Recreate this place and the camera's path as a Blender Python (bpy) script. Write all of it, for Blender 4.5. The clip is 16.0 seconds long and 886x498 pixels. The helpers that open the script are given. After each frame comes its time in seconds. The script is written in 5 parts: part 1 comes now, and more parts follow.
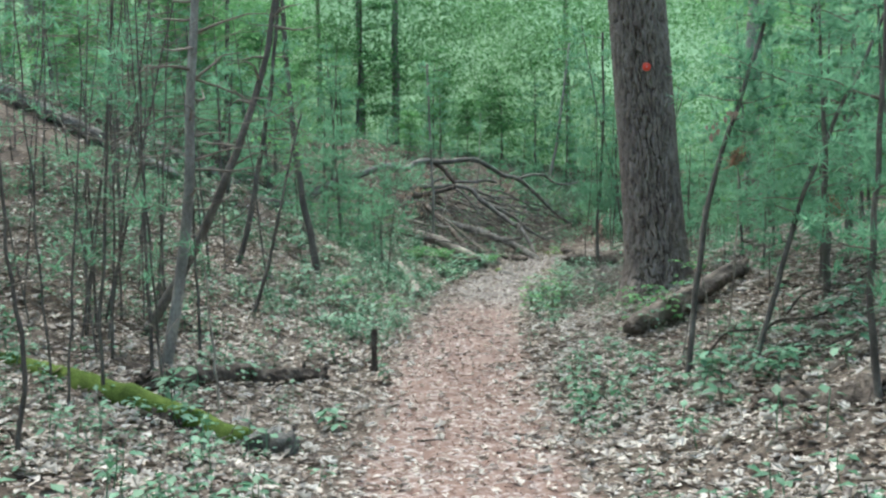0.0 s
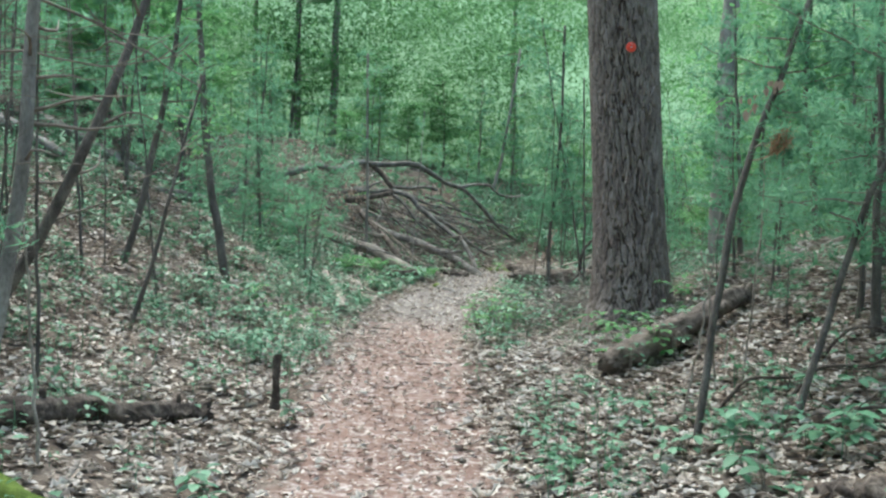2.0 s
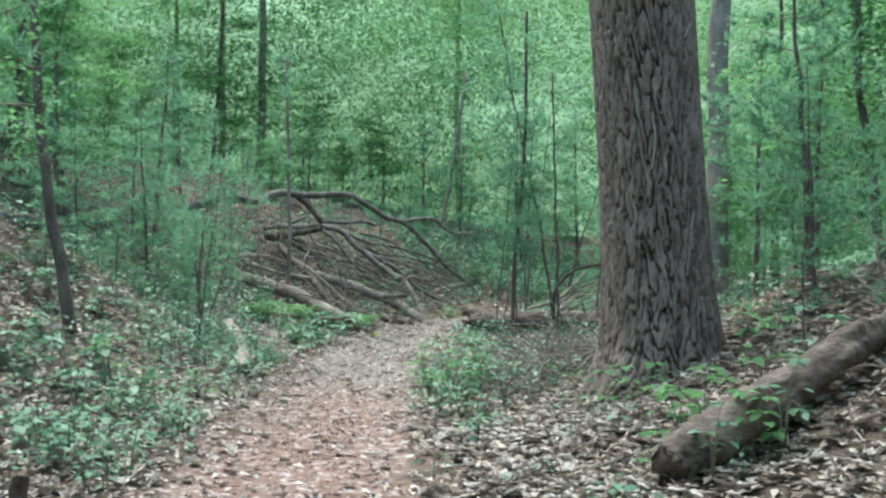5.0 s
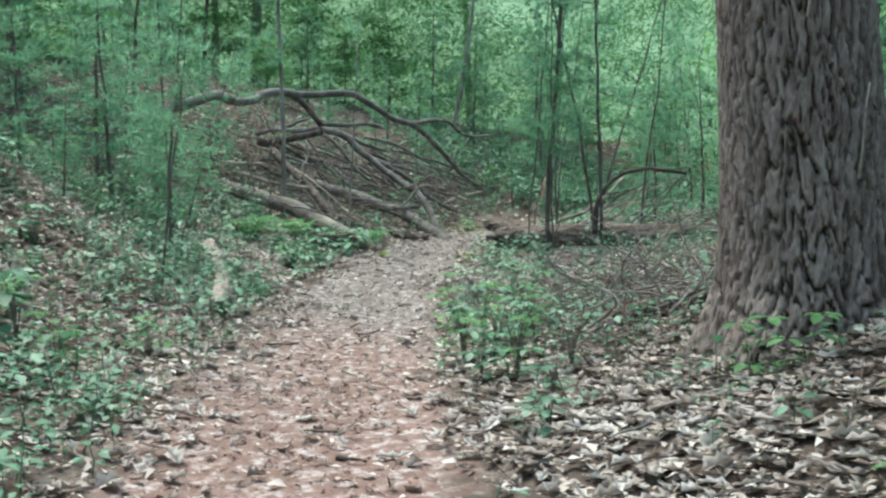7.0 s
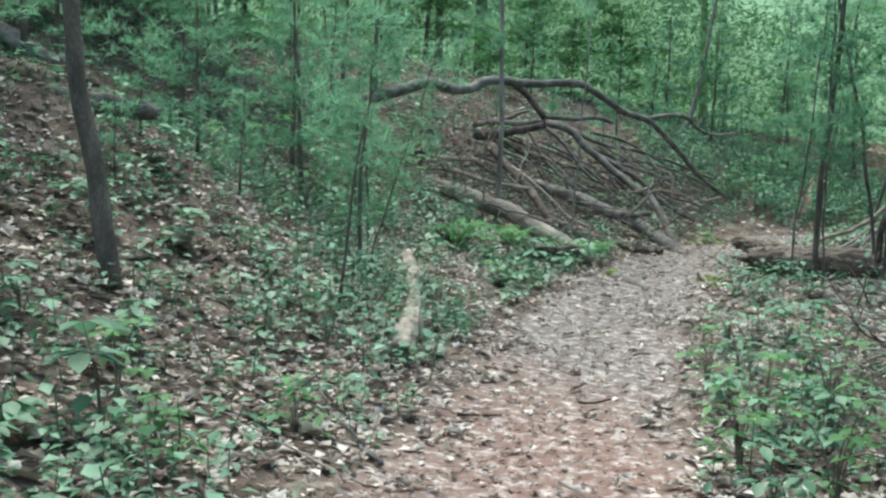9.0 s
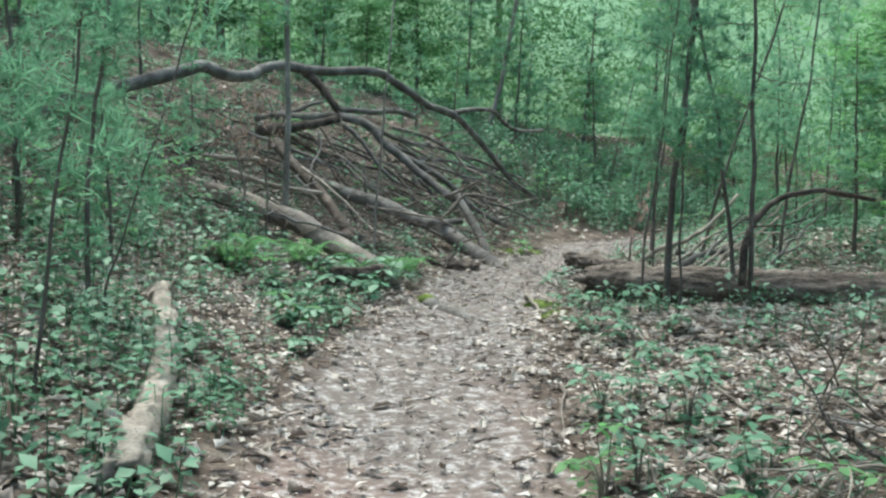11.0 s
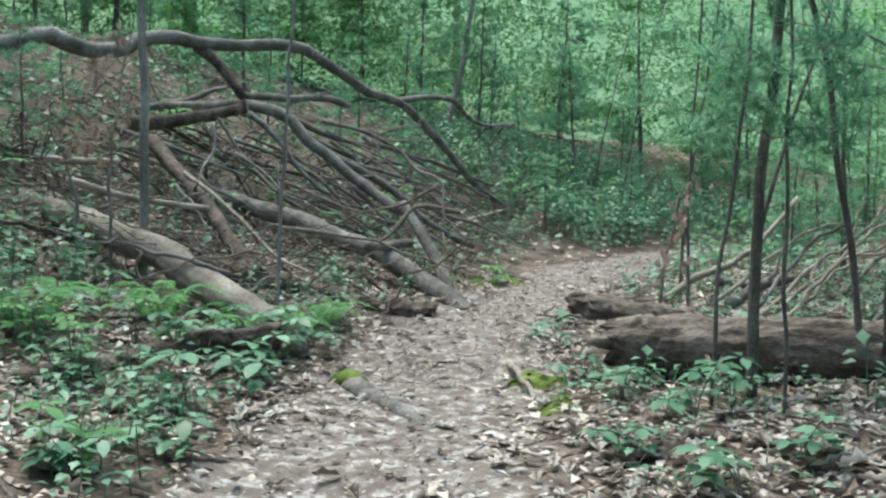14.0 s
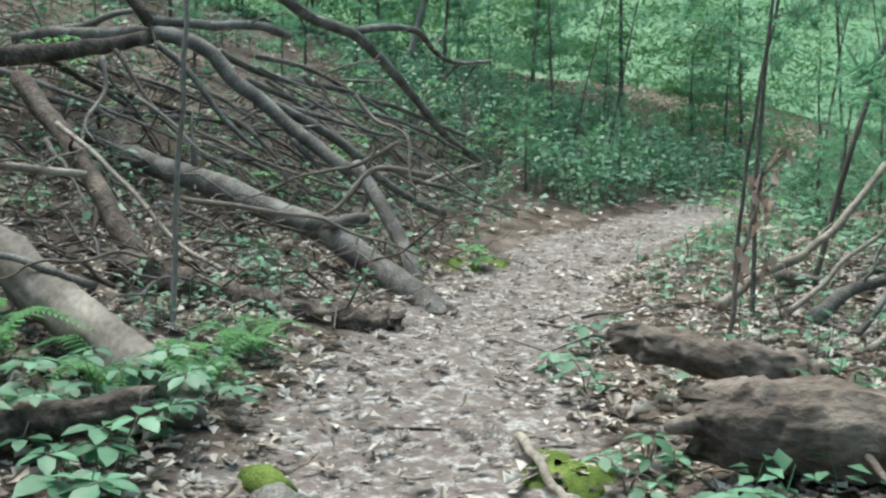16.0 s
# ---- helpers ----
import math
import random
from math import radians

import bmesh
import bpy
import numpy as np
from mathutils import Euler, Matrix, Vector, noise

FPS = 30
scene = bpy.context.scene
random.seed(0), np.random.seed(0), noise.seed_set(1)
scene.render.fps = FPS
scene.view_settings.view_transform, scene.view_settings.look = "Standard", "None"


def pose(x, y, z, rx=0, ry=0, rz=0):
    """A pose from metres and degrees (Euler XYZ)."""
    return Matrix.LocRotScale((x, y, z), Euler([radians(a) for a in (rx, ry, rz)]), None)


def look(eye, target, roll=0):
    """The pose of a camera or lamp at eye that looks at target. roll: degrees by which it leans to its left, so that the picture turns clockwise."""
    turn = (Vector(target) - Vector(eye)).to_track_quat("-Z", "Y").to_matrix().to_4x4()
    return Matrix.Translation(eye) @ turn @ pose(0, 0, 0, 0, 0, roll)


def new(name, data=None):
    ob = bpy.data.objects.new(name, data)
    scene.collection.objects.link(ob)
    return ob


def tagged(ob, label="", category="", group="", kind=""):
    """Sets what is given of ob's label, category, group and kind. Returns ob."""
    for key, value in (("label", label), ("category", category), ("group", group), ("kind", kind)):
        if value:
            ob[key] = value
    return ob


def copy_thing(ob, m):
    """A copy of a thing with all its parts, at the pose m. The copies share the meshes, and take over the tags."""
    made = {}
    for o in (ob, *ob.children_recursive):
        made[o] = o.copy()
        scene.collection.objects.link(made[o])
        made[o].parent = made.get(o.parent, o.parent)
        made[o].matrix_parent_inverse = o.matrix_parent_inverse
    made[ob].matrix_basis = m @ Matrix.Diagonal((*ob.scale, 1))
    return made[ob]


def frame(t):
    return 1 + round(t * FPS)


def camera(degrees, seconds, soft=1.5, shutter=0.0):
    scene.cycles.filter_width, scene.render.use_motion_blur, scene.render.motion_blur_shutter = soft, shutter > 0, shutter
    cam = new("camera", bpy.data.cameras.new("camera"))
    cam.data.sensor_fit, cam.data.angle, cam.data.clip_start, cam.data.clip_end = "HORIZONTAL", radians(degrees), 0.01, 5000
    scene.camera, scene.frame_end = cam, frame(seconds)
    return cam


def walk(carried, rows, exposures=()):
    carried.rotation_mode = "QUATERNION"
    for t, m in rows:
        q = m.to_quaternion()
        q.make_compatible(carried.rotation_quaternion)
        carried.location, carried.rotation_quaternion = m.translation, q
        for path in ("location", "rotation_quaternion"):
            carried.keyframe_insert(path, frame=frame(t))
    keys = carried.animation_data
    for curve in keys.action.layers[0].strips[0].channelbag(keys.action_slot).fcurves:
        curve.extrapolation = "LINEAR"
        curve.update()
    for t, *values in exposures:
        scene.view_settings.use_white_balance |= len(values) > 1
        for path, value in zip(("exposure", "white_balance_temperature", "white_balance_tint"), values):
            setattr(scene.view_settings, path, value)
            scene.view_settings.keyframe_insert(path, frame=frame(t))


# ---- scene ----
cam = camera(42.4, 16.0, soft=2.4)
PATH = [
    (0, -0.001, 0.004, 1.553, 87.54, 1.28, 1.97),
    (0.5, 0.010, 0.647, 1.520, 87.76, -0.30, 2.21),
    (1, -0.047, 1.303, 1.473, 86.50, -1.09, -0.97),
    (1.5, -0.042, 1.984, 1.425, 87.11, -0.15, -1.56),
    (2, -0.072, 2.682, 1.356, 88.33, -1.53, -1.23),
    (2.5, -0.120, 3.342, 1.319, 89.13, -2.69, -3.53),
    (3, -0.086, 4.068, 1.325, 89.39, -2.37, -2.95),
    (3.5, -0.091, 4.766, 1.294, 89.86, -1.58, -4.37),
    (3.7, -0.075, 5.037, 1.251, 91.16, -0.30, -4.46),
    (5.8, 0.155, 8.174, 0.994, 90.65, -1.10, -3.34),
    (6, 0.134, 8.445, 1.030, 90.24, -1.54, -3.36),
    (6.5, 0.110, 9.080, 1.001, 88.04, -0.37, -5.09),
    (7, 0.094, 9.679, 1.019, 86.43, 0.40, -3.79),
    (7.5, 0.108, 10.284, 1.089, 82.40, -0.84, 0.46),
    (8, 0.217, 10.843, 1.120, 84.36, -1.28, 0.71),
    (8.5, 0.114, 11.417, 1.100, 85.33, -0.46, 5.13),
    (9, 0.000, 11.892, 1.149, 85.89, -1.57, 7.21),
    (9.5, -0.083, 12.475, 1.211, 84.48, -1.04, 6.01),
    (10, -0.225, 13.067, 1.239, 85.97, -1.01, 1.53),
    (10.2, -0.284, 13.313, 1.244, 86.34, -3.19, -1.78),
    (12.3, 0.144, 16.242, 1.152, 85.10, 0.76, -2.47),
    (12.5, 0.149, 16.496, 1.148, 85.51, 1.45, -1.94),
    (13, 0.091, 17.168, 1.208, 85.28, 0.71, -2.57),
    (13.5, 0.178, 17.884, 1.186, 84.85, 1.87, -5.49),
    (14, 0.275, 18.599, 1.134, 86.53, -0.45, -5.20),
    (14.5, 0.365, 19.260, 1.206, 83.98, 0.61, -7.11),
    (15, 0.479, 19.894, 1.255, 84.43, 1.21, -6.63),
    (15.5, 0.431, 20.620, 1.235, 83.90, 3.52, -5.82),
    (16, 0.433, 21.270, 1.252, 83.48, -0.88, -7.43),
]
walk(cam, [(t, pose(x, y, z, a, b, c)) for t, x, y, z, a, b, c in PATH], exposures=[(0, 1.58, 6250, -4), (2.5, 1.68, 6250, -4), (6.3, 1.66, 6250, -4), (7.5, 1.5, 6250, -4), (16, 1.55, 6250, -4)])

# ---- world and light: an overcast sky above a closed canopy ----
world = bpy.data.worlds.new("sky")
scene.world = world
world.use_nodes = True
_wt = world.node_tree
_sky = _wt.nodes.new("ShaderNodeTexSky")
_sky.sky_type = "NISHITA"
_sky.sun_disc = False
_sky.sun_elevation = radians(69)
_sky.sun_rotation = radians(-27)
_sky.air_density = 1.0
_sky.dust_density = 4.0
_wt.links.new(_sky.outputs[0], _wt.nodes["Background"].inputs[0])
_wt.nodes["Background"].inputs[1].default_value = 0.15
sun = new("sun", bpy.data.lights.new("sun", "SUN"))
sun.data.energy = 1.2
sun.data.angle = radians(40)
sun.data.color = (1.0, 0.98, 0.95)
sun.matrix_world = look((0, 0, 30), (4, -8, 30 - 24))

# ---- small helpers ----
rng = np.random.default_rng(7)


def fast_mesh(name, verts, faces):
    """A mesh from an (n,3) array and an (m,k) index array."""
    verts = np.asarray(verts, np.float32)
    faces = np.asarray(faces, np.int32)
    me = bpy.data.meshes.new(name)
    me.vertices.add(len(verts))
    me.vertices.foreach_set("co", verts.ravel())
    k = faces.shape[1]
    me.loops.add(faces.size)
    me.loops.foreach_set("vertex_index", faces.ravel())
    me.polygons.add(len(faces))
    me.polygons.foreach_set("loop_start", np.arange(len(faces), dtype=np.int32) * k)
    me.update(calc_edges=True)
    return me


def smooth(me):
    me.polygons.foreach_set("use_smooth", np.ones(len(me.polygons), bool))
    return me


def part(name, data, material, parent=None, label=""):
    """One mesh object from (verts, faces), under a thing or at top level."""
    me = data if isinstance(data, bpy.types.Mesh) else smooth(fast_mesh(name, *data))
    me.materials.clear()
    me.materials.append(material)
    ob = new(name, me)
    if parent is not None:
        ob.parent = parent
    if label:
        ob["label"] = label
    return ob


def join(pieces):
    vs, fs, n = [], [], 0
    for v, f in pieces:
        vs.append(np.asarray(v, float))
        fs.append(np.asarray(f, int) + n)
        n += len(v)
    return np.concatenate(vs), np.concatenate(fs)


def wave(p, seed, size=1.0):
    """Cheap smooth noise in -1..1 for an (n,3) array."""
    r = np.random.default_rng(seed)
    out = np.zeros(len(p))
    for i in range(5):
        d = r.normal(size=3)
        d /= np.linalg.norm(d)
        out += np.sin((p @ d) * (6.3 / size) * (0.6 + 0.35 * i) + r.uniform(0, 6.3) + 1.3 * np.sin((p @ np.roll(d, 1)) * 3.1 / size))
    return out / 5


def curve_points(ctrl, n):
    """Catmull-Rom through the control points."""
    c = np.asarray(ctrl, float)
    if len(c) == 2:
        return c[0] + (c[1] - c[0]) * np.linspace(0, 1, n)[:, None]
    c = np.vstack([2 * c[0] - c[1], c, 2 * c[-1] - c[-2]])
    t = np.linspace(0, len(c) - 3 - 1e-6, n)
    i = t.astype(int)
    u = (t - i)[:, None]
    a, b, d, e = c[i], c[i + 1], c[i + 2], c[i + 3]
    return 0.5 * (2 * b + (d - a) * u + (2 * a - 5 * b + 4 * d - e) * u ** 2 + (3 * b - a - 3 * d + e) * u ** 3)


def tube(ctrl, r0, r1, sides=8, n=0, rough=0.0, wobble=0.0, seed=0, caps=True, grain=0.0):
    """A tapered, uneven limb along control points: (verts, quads)."""
    r = np.random.default_rng(seed)
    length = float(np.sum(np.linalg.norm(np.diff(np.asarray(ctrl, float), axis=0), axis=1)))
    n = n or max(4, int(length / max(r0 * 2.2, 0.03)) + 2)
    n = min(n, 170)
    p = curve_points(ctrl, n)
    if wobble:
        fade = np.sin(np.linspace(0, np.pi, n)) ** 0.5
        for ax in range(3):
            p[:, ax] += wobble * fade * wave(p * 1.0 + seed, seed * 7 + ax, max(0.35, length * 0.25))
    tan = np.gradient(p, axis=0)
    tan /= np.linalg.norm(tan, axis=1)[:, None] + 1e-9
    ref = np.array([0, 0, 1.0]) if abs(tan[0, 2]) < 0.8 else np.array([1.0, 0, 0])
    us = np.zeros((n, 3))
    u = np.cross(tan[0], ref)
    for i in range(n):
        u = u - tan[i] * (u @ tan[i])
        u /= np.linalg.norm(u) + 1e-9
        us[i] = u
    ws = np.cross(tan, us)
    rad = r0 + (r1 - r0) * np.linspace(0, 1, n) ** 0.9
    a = np.linspace(0, 2 * np.pi, sides, endpoint=False)
    ring = us[:, None, :] * np.cos(a)[None, :, None] + ws[:, None, :] * np.sin(a)[None, :, None]
    v = p[:, None, :] + ring * rad[:, None, None]
    flat = v.reshape(-1, 3)
    if rough:
        k = wave(flat, seed + 3, max(0.12, r0 * 3)) * rough + wave(flat, seed + 9, max(0.05, r0)) * rough * 0.5
        if grain:
            k += grain * np.tile(r.uniform(-1, 1, sides), n)
        flat = (p[:, None, :] + ring * (rad[:, None] * (1 + k.reshape(n, sides)))[:, :, None]).reshape(-1, 3)
    i, j = np.meshgrid(np.arange(n - 1), np.arange(sides), indexing="ij")
    i, j = i.ravel(), j.ravel()
    j2 = (j + 1) % sides
    f = np.stack([i * sides + j, i * sides + j2, (i + 1) * sides + j2, (i + 1) * sides + j], 1)
    if caps:
        m = len(flat)
        out = np.array([p[0] - tan[0] * r0 * 0.12, p[-1] + tan[-1] * r1 * 0.12])
        flat = np.vstack([flat, out])
        k = np.arange(0, sides, 2)
        last = (n - 1) * sides
        f = np.vstack([f, np.stack([np.full(len(k), m), (k + 2) % sides, (k + 1) % sides, k], 1),
                       np.stack([np.full(len(k), m + 1), last + k, last + (k + 1) % sides, last + (k + 2) % sides], 1)])
    return flat, f


def turns(yaw, pitch, roll):
    """Rotation matrices (n,3,3) for yaw about z after pitch about x and roll about y."""
    cz, sz, cx, sx, cy, sy = np.cos(yaw), np.sin(yaw), np.cos(pitch), np.sin(pitch), np.cos(roll), np.sin(roll)
    o, z = np.ones_like(cz), np.zeros_like(cz)
    rz = np.stack([cz, -sz, z, sz, cz, z, z, z, o], 1).reshape(-1, 3, 3)
    rx = np.stack([o, z, z, z, cx, -sx, z, sx, cx], 1).reshape(-1, 3, 3)
    ry = np.stack([cy, z, sy, z, o, z, -sy, z, cy], 1).reshape(-1, 3, 3)
    return rz @ rx @ ry


def scatter(template, pos, rot, size):
    """Many copies of (verts, faces) as one array pair."""
    tv, tf = np.asarray(template[0], float), np.asarray(template[1], int)
    size = np.asarray(size, float)
    if size.ndim == 1:
        size = size[:, None]
    v = np.einsum("nij,nkj->nki", rot, tv[None] * size[:, None, :]) + pos[:, None, :]
    f = tf[None] + (np.arange(len(pos)) * len(tv))[:, None, None]
    return v.reshape(-1, 3), f.reshape(-1, tf.shape[1])


# ---- the lie of the land ----
PROFILE_Y = (-300, -20, 0, 5, 8, 10.5, 13, 17, 20, 24, 28, 30, 34, 50, 80, 300)
PROFILE_Z = (1.0, 0.5, 0.1, -0.13, -0.27, -0.31, -0.22, -0.2, -0.17, -0.11, 0.01, 0.05, 0.05, -0.2, 0.2, 3.0)
TRAIL_Y = (-300, 0, 5, 10.6, 12.3, 16.6, 20, 22, 24.2, 26, 28, 30, 33, 37, 42, 300)
TRAIL_X = (2.0, 0.05, -0.1, -0.22, -0.3, -0.2, 0.0, 0.2, 0.55, 1.0, 1.55, 2.3, 3.9, 6.5, 10.5, 180)


def soft_interp(y, ys, zs):
    return sum(np.interp(y + d, ys, zs) * w for d, w in ((-1.2, 0.25), (0, 0.5), (1.2, 0.25)))


def trail_x(y):
    return soft_interp(y, TRAIL_Y, TRAIL_X)


def land(x, y):
    """Height of the ground, for numbers or arrays."""
    x, y = np.asarray(x, float), np.asarray(y, float)
    d = x - trail_x(y)
    base = soft_interp(y, PROFILE_Y, PROFILE_Z)
    left = np.maximum(-d - 0.35, 0)
    lift_l = np.where(left < 4.2, 0.09 * left + 0.085 * left ** 2 + 0.3 * np.exp(-((y - 20.8) / 1.8) ** 2 - ((left - 3.4) / 1.2) ** 2), 1.88 + 0.56 * (left - 4.2))
    lift_l = np.where(left > 13, 6.8 + 0.1 * (left - 13), lift_l) * np.interp(y, (0, 9, 16, 20.5, 24.5, 32, 60), (0.5, 0.55, 1, 1, 0.62, 0.62, 0.4))
    right = np.maximum(d - 0.6, 0)
    near = np.where(right < 3.4, 0.1 * right + 0.075 * right ** 2, 1.2 + 0.16 * (right - 3.4))
    far = 0.1 * np.minimum(right, 6) + 0.02 * np.maximum(right - 6, 0)
    k = np.interp(y, (16, 22), (0, 1))
    lift_r = near * (1 - k) + far * k
    lift_r = np.where(right > 20, np.minimum(lift_r, 3.5), lift_r)
    side = np.clip((np.abs(d) - 0.5) / 0.8, 0, 1)
    bumps = 0.035 * np.sin(1.7 * x + 0.6 * y) * np.sin(1.3 * y - 0.5 * x) + 0.02 * np.sin(4.1 * x + 1.7) * np.sin(3.7 * y + 0.4)
    return base + lift_l + lift_r + bumps * (0.35 + 0.65 * side)


def gz(x, y):
    return float(land(x, y))


# ---- materials ----
def surface(name, stops, size=8.0, fine=60.0, rough=0.85, bump=0.3, island=0.0, translucent=0.0, stretch=(1, 1, 1), gloss=0.3, depth=0.01):
    """A procedural surface: a colour ramp run by two sizes of noise, and by the piece itself where island is above 0."""
    m = bpy.data.materials.new(name)
    m.use_nodes = True
    t = m.node_tree
    n, l = t.nodes, t.links
    bsdf = n["Principled BSDF"]
    co = n.new("ShaderNodeTexCoord")
    mp = n.new("ShaderNodeMapping")
    mp.inputs["Scale"].default_value = stretch
    l.new(co.outputs["Object"], mp.inputs[0])
    a = n.new("ShaderNodeTexNoise")
    a.inputs["Scale"].default_value = size
    a.inputs["Detail"].default_value = 4
    b = n.new("ShaderNodeTexNoise")
    b.inputs["Scale"].default_value = fine
    b.inputs["Detail"].default_value = 3
    for q in (a, b):
        l.new(mp.outputs[0], q.inputs["Vector"])
    mix = n.new("ShaderNodeMix")
    mix.inputs[0].default_value = 0.4
    l.new(a.outputs[0], mix.inputs[2])
    l.new(b.outputs[0], mix.inputs[3])
    spread = n.new("ShaderNodeMapRange")
    spread.inputs[1].default_value, spread.inputs[2].default_value = 0.3, 0.7
    l.new(mix.outputs[0], spread.inputs[0])
    drive = spread.outputs[0]
    if island:
        geo = n.new("ShaderNodeNewGeometry")
        im = n.new("ShaderNodeMix")
        im.inputs[0].default_value = island
        l.new(drive, im.inputs[2])
        l.new(geo.outputs["Random Per Island"], im.inputs[3])
        drive = im.outputs[0]
    ramp = n.new("ShaderNodeValToRGB")
    els = ramp.color_ramp.elements
    while len(els) < len(stops):
        els.new(0.5)
    for e, (p, c) in zip(els, stops):
        e.position, e.color = p, (*c, 1)
    l.new(drive, ramp.inputs[0])
    l.new(ramp.outputs[0], bsdf.inputs["Base Color"])
    bsdf.inputs["Roughness"].default_value = rough
    bsdf.inputs["Specular IOR Level"].default_value = gloss
    if bump:
        bp = n.new("ShaderNodeBump")
        bp.inputs["Strength"].default_value = bump
        bp.inputs["Distance"].default_value = depth
        l.new(mix.outputs[0], bp.inputs["Height"])
        l.new(bp.outputs[0], bsdf.inputs["Normal"])
    if translucent:
        tr = n.new("ShaderNodeBsdfTranslucent")
        l.new(ramp.outputs[0], tr.inputs[0])
        ms = n.new("ShaderNodeMixShader")
        ms.inputs[0].default_value = translucent
        l.new(bsdf.outputs[0], ms.inputs[1])
        l.new(tr.outputs[0], ms.inputs[2])
        l.new(ms.outputs[0], n["Material Output"].inputs[0])
    return m


M_bark = surface("pine_bark", [(0, (0.06, 0.045, 0.04)), (0.45, (0.15, 0.115, 0.1)), (1, (0.28, 0.235, 0.215))], 9, 70, 0.95, 0.6, stretch=(1, 1, 0.35), depth=0.02)
M_sap = surface("young_bark", [(0, (0.04, 0.033, 0.03)), (0.5, (0.1, 0.085, 0.075)), (1, (0.2, 0.18, 0.16))], 10, 90, 0.9, 0.4, stretch=(1, 1, 0.4))
M_grey = surface("grey_bark", [(0, (0.09, 0.08, 0.075)), (0.5, (0.2, 0.18, 0.165)), (1, (0.36, 0.34, 0.31))], 6, 60, 0.9, 0.4, stretch=(1, 1, 0.4))
M_dead = surface("weathered_wood", [(0, (0.042, 0.037, 0.034)), (0.45, (0.105, 0.095, 0.087)), (1, (0.29, 0.275, 0.26))], 5, 60, 0.9, 0.5)
M_pale = surface("peeled_wood", [(0, (0.1, 0.082, 0.066)), (0.5, (0.24, 0.205, 0.172)), (1, (0.45, 0.4, 0.35))], 5, 50, 0.85, 0.4)
M_bare = surface("barkless_wood", [(0, (0.075, 0.062, 0.053)), (0.5, (0.17, 0.145, 0.124)), (1, (0.3, 0.265, 0.23))], 3, 26, 0.85, 0.5, stretch=(1.6, 0.5, 1.6), depth=0.012)
M_rot = surface("rotten_wood", [(0, (0.02, 0.015, 0.012)), (0.5, (0.066, 0.051, 0.043)), (1, (0.19, 0.157, 0.132))], 7, 45, 0.95, 0.9, depth=0.03)
M_log = surface("old_log_wood", [(0, (0.035, 0.027, 0.022)), (0.45, (0.105, 0.083, 0.07)), (1, (0.24, 0.2, 0.172))], 6, 45, 0.95, 0.9, stretch=(0.5, 1, 1), depth=0.03)
M_moss = surface("moss", [(0, (0.035, 0.05, 0.014)), (0.5, (0.085, 0.12, 0.028)), (1, (0.17, 0.215, 0.06))], 7, 90, 1.0, 0.9, gloss=0.1, depth=0.02)
M_twig = surface("dry_twig", [(0, (0.07, 0.055, 0.045)), (1, (0.26, 0.22, 0.19))], 6, 50, 0.9, 0.0)
M_litter = surface("dead_leaves", [(0, (0.11, 0.078, 0.062)), (0.25, (0.255, 0.205, 0.172)), (0.55, (0.42, 0.365, 0.32)), (0.8, (0.51, 0.46, 0.415)), (1, (0.58, 0.55, 0.51))], 5, 40, 0.7, 0.15, island=0.85, translucent=0.12, gloss=0.4)
M_needle_bed = surface("trodden_litter", [(0, (0.075, 0.042, 0.033)), (0.45, (0.155, 0.09, 0.073)), (0.9, (0.225, 0.146, 0.122)), (1, (0.4, 0.31, 0.28))], 5, 40, 0.8, 0.0, island=0.85)
M_grey_bed = surface("grey_leaf_scraps", [(0, (0.05, 0.04, 0.036)), (0.45, (0.11, 0.09, 0.082)), (0.85, (0.16, 0.137, 0.127)), (1, (0.4, 0.37, 0.35))], 5, 40, 0.8, 0.0, island=0.85)
M_leaf = surface("broad_leaf", [(0, (0.085, 0.2, 0.075)), (0.5, (0.145, 0.32, 0.125)), (1, (0.22, 0.43, 0.175))], 3, 30, 0.55, 0.0, island=0.7, translucent=0.6, gloss=0.35)
M_far_leaf = surface("distant_leaf", [(0, (0.065, 0.155, 0.065)), (0.5, (0.13, 0.265, 0.112)), (1, (0.205, 0.38, 0.16))], 0.35, 6, 0.8, 0.0, island=0.3, translucent=0.6, gloss=0.1)
M_herb = surface("herb_leaf", [(0, (0.045, 0.115, 0.06)), (0.5, (0.09, 0.21, 0.115)), (1, (0.19, 0.36, 0.23))], 3, 30, 0.48, 0.0, island=0.7, translucent=0.35, gloss=0.45)
M_needle = surface("pine_needles", [(0, (0.09, 0.205, 0.115)), (0.5, (0.155, 0.32, 0.19)), (1, (0.225, 0.42, 0.265))], 2, 20, 0.6, 0.0, island=0.6, translucent=0.6)
M_brown_needle = surface("dead_needles", [(0, (0.19, 0.105, 0.065)), (1, (0.37, 0.23, 0.15))], 2, 20, 0.8, 0.0, island=0.6, translucent=0.3)
M_withered = surface("withered_leaf", [(0, (0.16, 0.1, 0.075)), (0.5, (0.3, 0.205, 0.165)), (1, (0.46, 0.36, 0.31))], 4, 30, 0.8, 0.0, island=0.7, translucent=0.25)
M_blaze = surface("orange_marker", [(0, (0.62, 0.05, 0.03)), (1, (0.75, 0.09, 0.05))], 5, 60, 0.45, 0.05)
M_steel = surface("nail_steel", [(0, (0.3, 0.29, 0.28)), (1, (0.45, 0.44, 0.42))], 9, 90, 0.4, 0.0)


